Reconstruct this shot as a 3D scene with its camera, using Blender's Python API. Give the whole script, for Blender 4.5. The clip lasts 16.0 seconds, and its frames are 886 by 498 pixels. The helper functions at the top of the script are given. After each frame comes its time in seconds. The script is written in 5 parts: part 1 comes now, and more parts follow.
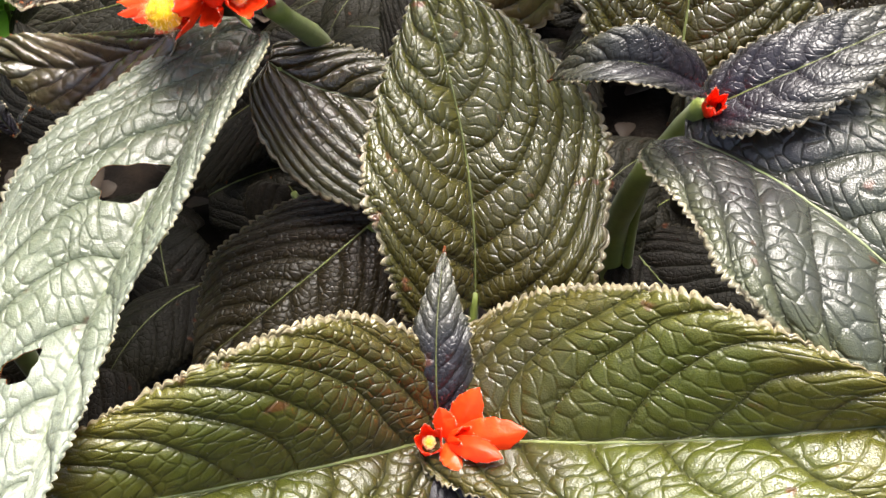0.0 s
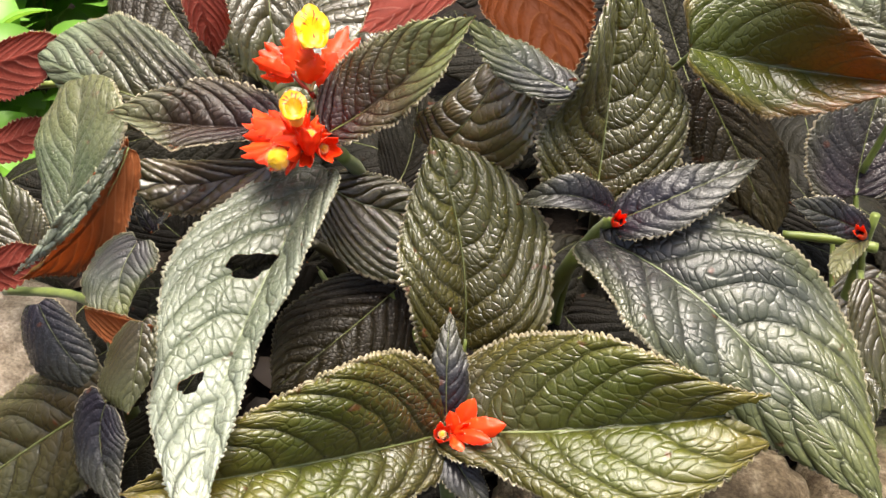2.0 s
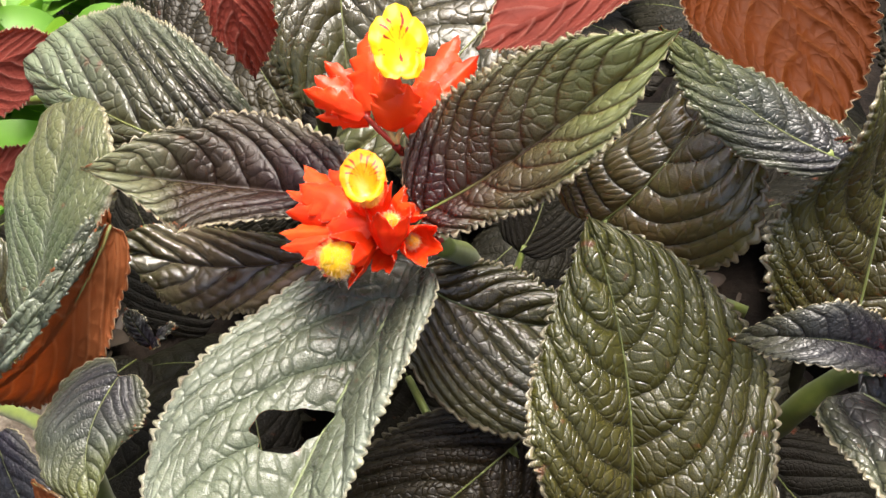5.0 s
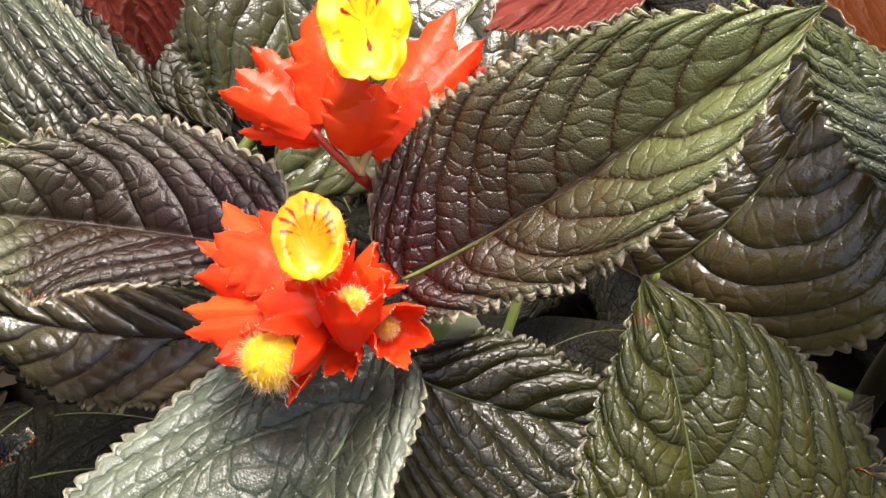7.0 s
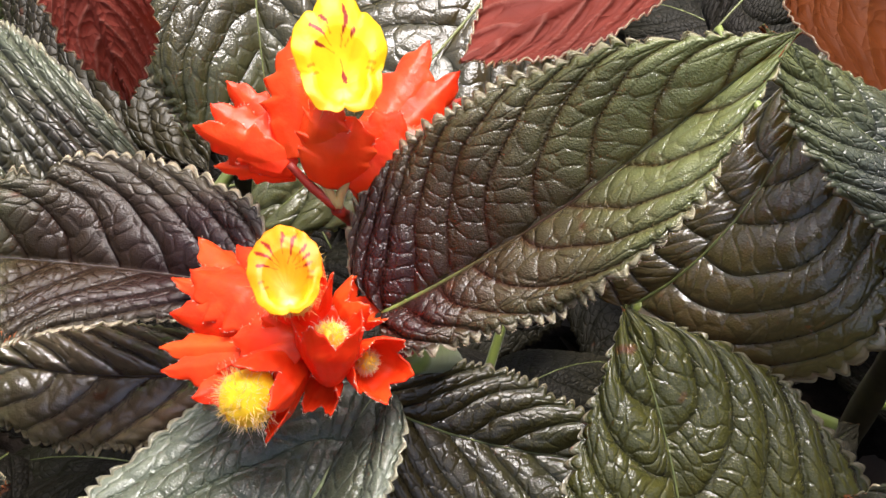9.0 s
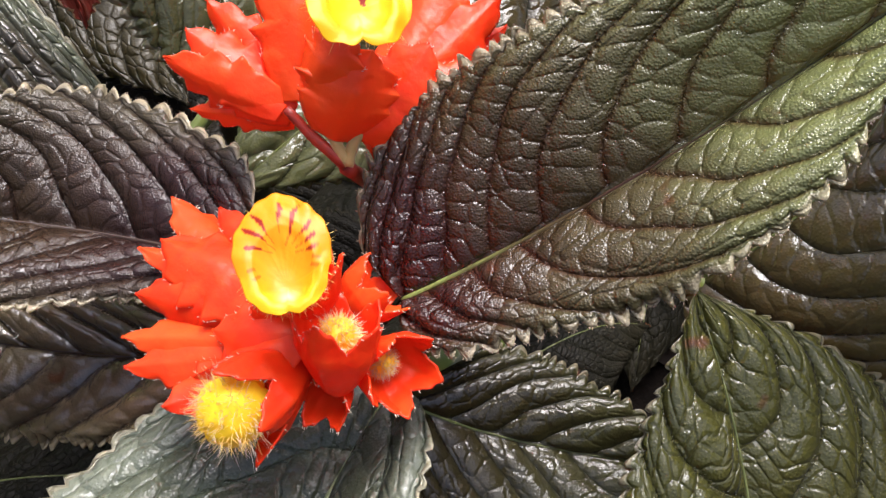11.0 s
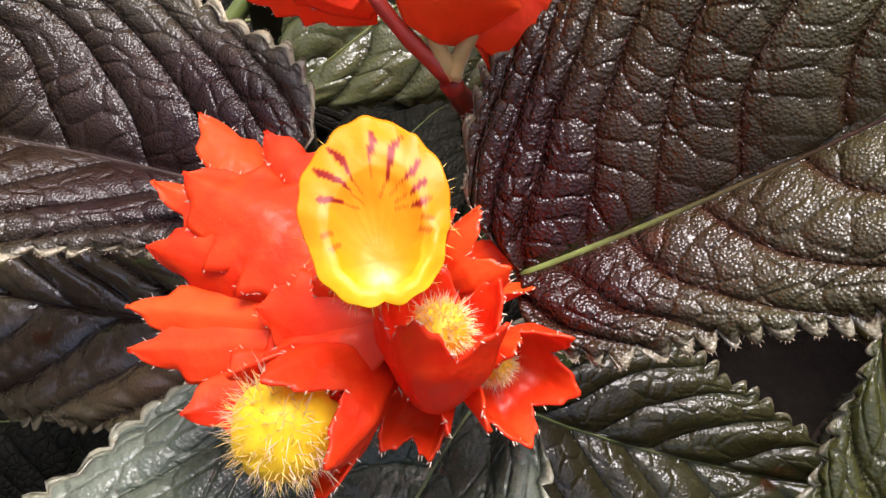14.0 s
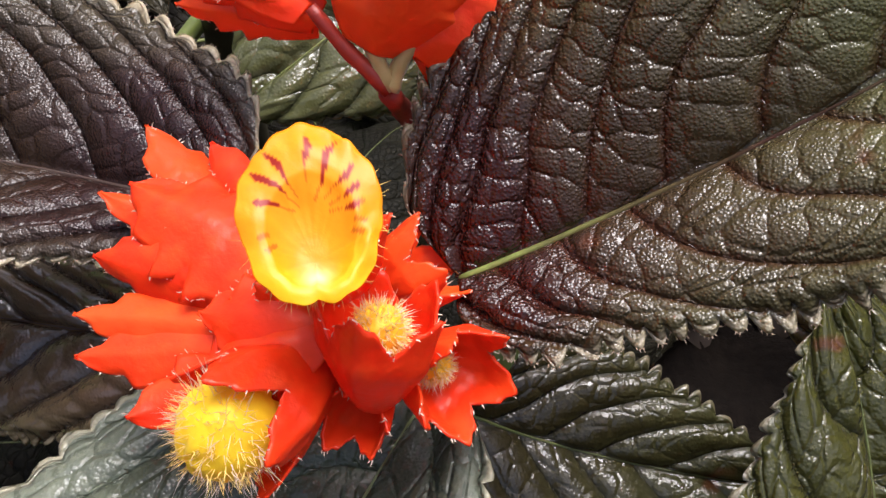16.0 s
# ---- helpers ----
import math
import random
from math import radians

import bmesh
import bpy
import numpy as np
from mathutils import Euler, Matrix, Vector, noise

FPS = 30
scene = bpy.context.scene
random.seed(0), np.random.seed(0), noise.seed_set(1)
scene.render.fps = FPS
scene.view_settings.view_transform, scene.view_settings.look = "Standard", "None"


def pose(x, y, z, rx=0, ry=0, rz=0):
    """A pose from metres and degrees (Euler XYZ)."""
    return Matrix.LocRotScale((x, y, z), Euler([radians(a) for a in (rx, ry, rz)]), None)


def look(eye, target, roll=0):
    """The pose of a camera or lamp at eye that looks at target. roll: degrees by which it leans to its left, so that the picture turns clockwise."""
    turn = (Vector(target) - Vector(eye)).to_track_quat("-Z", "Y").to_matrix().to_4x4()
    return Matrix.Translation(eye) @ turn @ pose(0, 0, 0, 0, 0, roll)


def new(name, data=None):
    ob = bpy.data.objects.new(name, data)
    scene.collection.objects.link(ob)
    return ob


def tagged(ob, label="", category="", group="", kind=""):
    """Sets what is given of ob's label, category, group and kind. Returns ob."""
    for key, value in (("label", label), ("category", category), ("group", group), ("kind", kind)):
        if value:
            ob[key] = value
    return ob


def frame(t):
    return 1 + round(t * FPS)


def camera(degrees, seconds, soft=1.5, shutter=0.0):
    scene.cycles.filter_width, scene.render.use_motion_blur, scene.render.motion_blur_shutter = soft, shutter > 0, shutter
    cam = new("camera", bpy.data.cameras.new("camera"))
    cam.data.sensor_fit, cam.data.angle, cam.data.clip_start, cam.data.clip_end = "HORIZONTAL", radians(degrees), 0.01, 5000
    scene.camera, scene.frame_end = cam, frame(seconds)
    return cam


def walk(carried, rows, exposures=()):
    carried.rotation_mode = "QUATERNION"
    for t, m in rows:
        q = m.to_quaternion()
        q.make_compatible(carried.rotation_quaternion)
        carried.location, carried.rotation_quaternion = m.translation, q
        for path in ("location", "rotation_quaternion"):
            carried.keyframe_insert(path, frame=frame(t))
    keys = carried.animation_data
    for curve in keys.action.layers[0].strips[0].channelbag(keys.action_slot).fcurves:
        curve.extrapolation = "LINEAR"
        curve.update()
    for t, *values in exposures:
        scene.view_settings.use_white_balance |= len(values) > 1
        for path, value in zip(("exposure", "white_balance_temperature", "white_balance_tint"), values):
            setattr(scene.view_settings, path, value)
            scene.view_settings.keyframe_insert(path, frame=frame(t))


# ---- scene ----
cam = camera(48.7, 16.0)
PATH = [
    (0, (0.0884, -0.08208, 0.42728), (-0.02328, 0.55398, -0.33623), -7.68),
    (0.5, (0.08948, -0.07506, 0.42495), (-0.03442, 0.5847, -0.31624), -9.07),
    (1, (0.06119, -0.16852, 0.51069), (0.05202, 0.52574, -0.20896), -1.72),
    (1.5, (0.05665, -0.20732, 0.55353), (0.06181, 0.48851, -0.16465), -0.68),
    (2, (0.05, -0.2, 0.56), (0.05, 0.49466, -0.15934), -0.00),
    (2.5, (0.06421, -0.20008, 0.56154), (0.04338, 0.5028, -0.14946), -0.64),
    (3, (0.08585, -0.19079, 0.54667), (0.01063, 0.50925, -0.16346), -2.31),
    (3.5, (0.11872, -0.17717, 0.52623), (-0.02063, 0.51369, -0.1832), -3.53),
    (4, (0.1206, -0.14479, 0.51648), (-0.06641, 0.52988, -0.19755), -6.77),
    (4.5, (0.06636, -0.08594, 0.49526), (-0.0674, 0.5838, -0.23519), -5.61),
    (5, (0.03189, -0.02734, 0.46566), (-0.074, 0.63363, -0.27725), -4.74),
    (7.3, (0.01217, 0.05756, 0.40563), (-0.04655, 0.6959, -0.36188), -2.24),
    (7.5, (0.01098, 0.05452, 0.40877), (-0.04803, 0.69839, -0.35409), -2.71),
    (8, (0.01145, 0.05174, 0.41584), (-0.03588, 0.70763, -0.33753), -2.09),
    (8.5, (0.01444, 0.04679, 0.41982), (-0.02233, 0.71022, -0.32751), -1.44),
    (9, (0.01464, 0.05776, 0.40453), (-0.0306, 0.72503, -0.33891), -1.79),
    (9.2, (0.01363, 0.06271, 0.39736), (-0.03858, 0.72935, -0.34619), -1.94),
    (11.3, (0.00294, 0.09552, 0.37125), (-0.01142, 0.6991, -0.42592), 1.60),
    (11.5, (0.00148, 0.10003, 0.36263), (-0.00432, 0.70329, -0.4349), 2.84),
    (12, (-0.00443, 0.11034, 0.35166), (-0.01196, 0.70001, -0.45594), 3.67),
    (12.5, (-0.00588, 0.11518, 0.34568), (-0.01845, 0.69641, -0.46796), 3.48),
    (13, (-0.00677, 0.11715, 0.34559), (0.00478, 0.683, -0.47883), 5.34),
    (13.5, (-0.01057, 0.12026, 0.34585), (-0.0408, 0.67505, -0.48559), 2.31),
    (14, (-0.01145, 0.11869, 0.34546), (-0.04216, 0.66443, -0.49193), 2.39),
    (14.5, (-0.01017, 0.1179, 0.34606), (-0.03038, 0.6685, -0.48846), 3.05),
    (15, (-0.00846, 0.11776, 0.34496), (-0.00725, 0.66248, -0.49366), 4.67),
    (15.5, (-0.00822, 0.11667, 0.3456), (-0.00753, 0.66131, -0.49307), 4.69),
    (16, (-0.00814, 0.11534, 0.34744), (-0.00747, 0.68261, -0.4761), 4.53),
]
walk(cam, [(t, look(eye, target, roll)) for t, eye, target, roll in PATH], exposures=[(0, 1.10, 6300, 10), (1.0, 0.88, 6600, 10), (5, 0.88, 6450, 10), (9, 0.70, 6150, 12), (12, 0.56, 5950, 14), (16, 0.40, 5950, 14)])


# ---- light ----
world = bpy.data.worlds.new("sky")
scene.world = world
world.use_nodes = True
wn = world.node_tree.nodes
sky = wn.new("ShaderNodeTexSky")
sky.sky_type = "NISHITA"
sky.sun_disc = False
SUN_UP, SUN_TURN = 74, 20          # degrees above the horizon, and from +y towards +x
sky.sun_elevation, sky.sun_rotation = radians(SUN_UP), radians(SUN_TURN)
sky.air_density, sky.dust_density = 1.0, 10.0
wn["Background"].inputs["Strength"].default_value = 0.15
world.node_tree.links.new(sky.outputs[0], wn["Background"].inputs["Color"])
sun = new("sun", bpy.data.lights.new("sun", "SUN"))
sun.data.energy, sun.data.angle, sun.data.color = 4.2, radians(42), (1.0, 0.96, 0.90)
sd = Vector((math.sin(radians(SUN_TURN)) * math.cos(radians(SUN_UP)), math.cos(radians(SUN_TURN)) * math.cos(radians(SUN_UP)), math.sin(radians(SUN_UP))))
sun.matrix_world = look(sd * 5, (0, 0, 0))


# ---- materials ----
def node(nt, kind, **inputs):
    n = nt.nodes.new(kind)
    for key, value in inputs.items():
        key = key.replace("_", " ")
        if hasattr(value, "is_output"):
            nt.links.new(value, n.inputs[key])
        else:
            n.inputs[key].default_value = value
    return n


def attr(nt, name):
    n = nt.nodes.new("ShaderNodeAttribute")
    n.attribute_name = name
    return n


def ramp(nt, fac, stops):
    n = nt.nodes.new("ShaderNodeValToRGB")
    nt.links.new(fac, n.inputs[0])
    while len(n.color_ramp.elements) < len(stops):
        n.color_ramp.elements.new(0.5)
    for e, (p, c) in zip(n.color_ramp.elements, stops):
        e.position, e.color = p, (*c, 1) if len(c) == 3 else c
    return n.outputs[0]


def mix(nt, fac, a, b, how="MIX"):
    n = nt.nodes.new("ShaderNodeMix")
    n.data_type, n.blend_type = "RGBA", how
    for i, v in ((0, fac), (6, a), (7, b)):
        if hasattr(v, "is_output"):
            nt.links.new(v, n.inputs[i])
        elif i:
            n.inputs[i].default_value = (*v, 1)
        else:
            n.inputs[i].default_value = v
    return n.outputs[2]


def math_node(nt, op, a, b=None, c=None):
    n = nt.nodes.new("ShaderNodeMath")
    n.operation = op
    for i, v in enumerate((a, b, c)):
        if v is None:
            continue
        if hasattr(v, "is_output"):
            nt.links.new(v, n.inputs[i])
        else:
            n.inputs[i].default_value = v
    return n.outputs[0]


def material(name):
    m = bpy.data.materials.new(name)
    m.use_nodes = True
    nt = m.node_tree
    return m, nt, nt.nodes["Principled BSDF"], nt.nodes["Material Output"]


def noise_tex(nt, scale, detail=3, rough=0.55, vec=None):
    n = nt.nodes.new("ShaderNodeTexNoise")
    n.inputs["Scale"].default_value, n.inputs["Detail"].default_value, n.inputs["Roughness"].default_value = scale, detail, rough
    if vec is None:
        vec = nt.nodes.new("ShaderNodeTexCoord").outputs["Object"]
    nt.links.new(vec, n.inputs["Vector"])
    return n.outputs["Fac"]


def leaf_top(name, base, mid, tip, margin, rough=0.33, spec=0.5, sheen=0.0, thin=0.33, vein=(0.10, 0.11, 0.035), rim=0.55, thru=None, spot=(0.12, 0.035, 0.012), pebble=1.0, quilt=0.0010, brim=0.45, cell=(3.0, 1.75), dots=1750, crease=1.0, rumple=0.9, coat=0.0, hem=0.95):
    """Upper side of a leaf: colour runs from base to tip and to the margin, veins sunk, fine pebbled hairy relief."""
    m, nt, b, out = material(name)
    s, av, ve = attr(nt, "along").outputs["Fac"], attr(nt, "across").outputs["Fac"], attr(nt, "vein").outputs["Fac"]
    big, small = noise_tex(nt, 38, 3), noise_tex(nt, 420, 3)
    run = math_node(nt, "ADD", s, math_node(nt, "MULTIPLY", math_node(nt, "SUBTRACT", big, 0.5), 0.55))
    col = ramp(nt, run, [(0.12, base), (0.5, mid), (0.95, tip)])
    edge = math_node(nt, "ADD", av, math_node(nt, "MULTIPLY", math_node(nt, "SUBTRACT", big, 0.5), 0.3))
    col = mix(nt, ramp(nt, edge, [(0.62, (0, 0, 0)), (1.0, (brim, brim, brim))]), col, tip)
    col = mix(nt, ramp(nt, small, [(0.3, (0, 0, 0)), (0.75, (0.5, 0.5, 0.5))]), col, mix(nt, 1.0, col, (1.5, 1.45, 1.3), "MULTIPLY"))
    col = mix(nt, ramp(nt, ve, [(0.0, (0.55, 0.55, 0.55)), (0.35, (0, 0, 0))]), col, vein)
    blot = ramp(nt, noise_tex(nt, 95, 2), [(0.70, (0, 0, 0)), (0.76, (0.7, 0.7, 0.7))])
    col = mix(nt, blot, col, spot)
    col = mix(nt, ramp(nt, av, [(hem, (0, 0, 0)), (0.9 * hem + 0.1, (0.5 * rim, 0.5 * rim, 0.5 * rim)), (0.995, (rim, rim, rim))]), col, margin)
    r = math_node(nt, "MULTIPLY_ADD", small, 0.28, rough - 0.19)
    nt.links.new(r, b.inputs["Roughness"])
    b.inputs["Specular IOR Level"].default_value = spec
    b.inputs["Sheen Weight"].default_value, b.inputs["Sheen Roughness"].default_value = sheen, 0.45
    phi, lad = attr(nt, "phi").outputs["Fac"], attr(nt, "ladder").outputs["Fac"]
    side_vein = math_node(nt, "POWER", math_node(nt, "ABSOLUTE", math_node(nt, "SINE", math_node(nt, "MULTIPLY", phi, math.pi))), 0.35)
    xy = node(nt, "ShaderNodeCombineXYZ", X=math_node(nt, "MULTIPLY", phi, cell[0]), Y=math_node(nt, "MULTIPLY", lad, cell[1]))
    far, edge_ = [], []
    for feature, outs in (("F1", far), ("DISTANCE_TO_EDGE", edge_)):
        cells = nt.nodes.new("ShaderNodeTexVoronoi")
        cells.voronoi_dimensions, cells.feature = "2D", feature
        cells.inputs["Scale"].default_value, cells.inputs["Randomness"].default_value = 1.0, 0.8
        nt.links.new(xy.outputs[0], cells.inputs["Vector"])
        outs.append(cells.outputs["Distance"])
    dome = math_node(nt, "POWER", math_node(nt, "MINIMUM", far[0], 1.0), 2.0)
    plateau = node(nt, "ShaderNodeMapRange")
    plateau.interpolation_type = "SMOOTHSTEP"
    plateau.inputs["From Max"].default_value = 0.17
    nt.links.new(edge_[0], plateau.inputs["Value"])
    uneven = math_node(nt, "MULTIPLY_ADD", noise_tex(nt, 120, 2), 1.6, 0.1)
    col = mix(nt, ramp(nt, edge_[0], [(0.0, (0.35 * crease, 0.35 * crease, 0.35 * crease)), (0.08, (0, 0, 0))]), col, mix(nt, 1.0, vein, (0.6, 0.6, 0.6), "MULTIPLY"))
    nt.links.new(col, b.inputs["Base Color"])
    blocks = math_node(nt, "SUBTRACT", math_node(nt, "MULTIPLY", plateau.outputs[0], 0.24 * crease), math_node(nt, "MULTIPLY", dome, 0.42))
    relief = math_node(nt, "ADD", math_node(nt, "MULTIPLY", side_vein, 1.0), math_node(nt, "MULTIPLY", blocks, uneven))
    relief = math_node(nt, "MULTIPLY", relief, attr(nt, "grain").outputs["Fac"])
    v = nt.nodes.new("ShaderNodeTexVoronoi")
    v.inputs["Scale"].default_value = dots
    tc = nt.nodes.new("ShaderNodeTexCoord")
    nt.links.new(tc.outputs["Object"], v.inputs["Vector"])
    peb = math_node(nt, "POWER", math_node(nt, "SUBTRACT", 1.0, math_node(nt, "MINIMUM", v.outputs["Distance"], 1.0)), 1.6)
    h = math_node(nt, "ADD", math_node(nt, "MULTIPLY", peb, 0.55 * pebble), math_node(nt, "MULTIPLY", small, rumple))
    wide = node(nt, "ShaderNodeBump", Strength=1.0, Distance=quilt * 1.05, Height=relief)
    bump = node(nt, "ShaderNodeBump", Strength=0.6, Distance=0.00025, Height=h, Normal=wide.outputs[0])
    nt.links.new(bump.outputs[0], b.inputs["Normal"])
    nt.links.new(bump.outputs[0], b.inputs["Coat Normal"])
    b.inputs["Coat Weight"].default_value, b.inputs["Coat Roughness"].default_value = coat, 0.16
    t = node(nt, "ShaderNodeBsdfTranslucent", Color=(*thru, 1) if thru else mix(nt, 1.0, col, (1.6, 1.7, 0.7), "MULTIPLY"))
    mx = node(nt, "ShaderNodeMixShader", Fac=thin)
    nt.links.new(b.outputs[0], mx.inputs[1])
    nt.links.new(t.outputs[0], mx.inputs[2])
    nt.links.new(mx.outputs[0], out.inputs["Surface"])
    return m


def leaf_under(name, colour, ribs):
    m, nt, b, out = material(name)
    ve = attr(nt, "vein").outputs["Fac"]
    big = noise_tex(nt, 60, 4)
    col = mix(nt, ramp(nt, big, [(0.35, (0, 0, 0)), (0.7, (0.6, 0.6, 0.6))]), colour, tuple(c * 0.55 for c in colour))
    col = mix(nt, ramp(nt, ve, [(0.0, (0.8, 0.8, 0.8)), (0.3, (0, 0, 0))]), col, ribs)
    nt.links.new(col, b.inputs["Base Color"])
    b.inputs["Roughness"].default_value = 0.55
    b.inputs["Specular IOR Level"].default_value = 0.15
    phi = attr(nt, "phi").outputs["Fac"]
    xy = node(nt, "ShaderNodeCombineXYZ", X=math_node(nt, "MULTIPLY", phi, 1.8), Y=attr(nt, "ladder").outputs["Fac"])
    cv = nt.nodes.new("ShaderNodeTexVoronoi")
    cv.feature, cv.voronoi_dimensions = "DISTANCE_TO_EDGE", "2D"
    cv.inputs["Scale"].default_value = 1.0
    nt.links.new(xy.outputs[0], cv.inputs["Vector"])
    net = math_node(nt, "POWER", math_node(nt, "MINIMUM", math_node(nt, "MULTIPLY", cv.outputs["Distance"], 3.0), 1.0), 0.6)
    ribs_ = math_node(nt, "POWER", math_node(nt, "ABSOLUTE", math_node(nt, "SINE", math_node(nt, "MULTIPLY", phi, math.pi))), 0.5)
    relief = math_node(nt, "ADD", math_node(nt, "MULTIPLY", net, -0.5), math_node(nt, "MULTIPLY", ribs_, -1.0))
    wide = node(nt, "ShaderNodeBump", Strength=1.0, Distance=0.0005, Height=relief)
    bump = node(nt, "ShaderNodeBump", Strength=0.5, Distance=0.0004, Height=noise_tex(nt, 600, 3), Normal=wide.outputs[0])
    nt.links.new(bump.outputs[0], b.inputs["Normal"])
    t = node(nt, "ShaderNodeBsdfTranslucent", Color=col)
    mx = node(nt, "ShaderNodeMixShader", Fac=0.6)
    nt.links.new(b.outputs[0], mx.inputs[1])
    nt.links.new(t.outputs[0], mx.inputs[2])
    nt.links.new(mx.outputs[0], out.inputs["Surface"])
    return m


def soft(name, colour, dark, rough=0.45, scale=300, bump=0.0002, thin=0.0, spec=0.5, sheen=0.0, through_colour=None):
    """Stems, petals, hairs: a two-tone skin with fine relief, some of it letting light through."""
    m, nt, b, out = material(name)
    n1, n2 = noise_tex(nt, scale, 4), noise_tex(nt, scale * 0.18, 2)
    col = mix(nt, ramp(nt, math_node(nt, "ADD", math_node(nt, "MULTIPLY", n1, 0.5), math_node(nt, "MULTIPLY", n2, 0.5)), [(0.35, (0, 0, 0)), (0.65, (1, 1, 1))]), colour, dark)
    nt.links.new(col, b.inputs["Base Color"])
    b.inputs["Roughness"].default_value = rough
    b.inputs["Specular IOR Level"].default_value = spec
    b.inputs["Sheen Weight"].default_value = sheen
    bm_ = node(nt, "ShaderNodeBump", Strength=0.5, Distance=bump, Height=n1)
    nt.links.new(bm_.outputs[0], b.inputs["Normal"])
    if thin:
        t = node(nt, "ShaderNodeBsdfTranslucent", Color=(*(through_colour or colour), 1))
        mx = node(nt, "ShaderNodeMixShader", Fac=thin)
        nt.links.new(b.outputs[0], mx.inputs[1])
        nt.links.new(t.outputs[0], mx.inputs[2])
        nt.links.new(mx.outputs[0], out.inputs["Surface"])
    return m


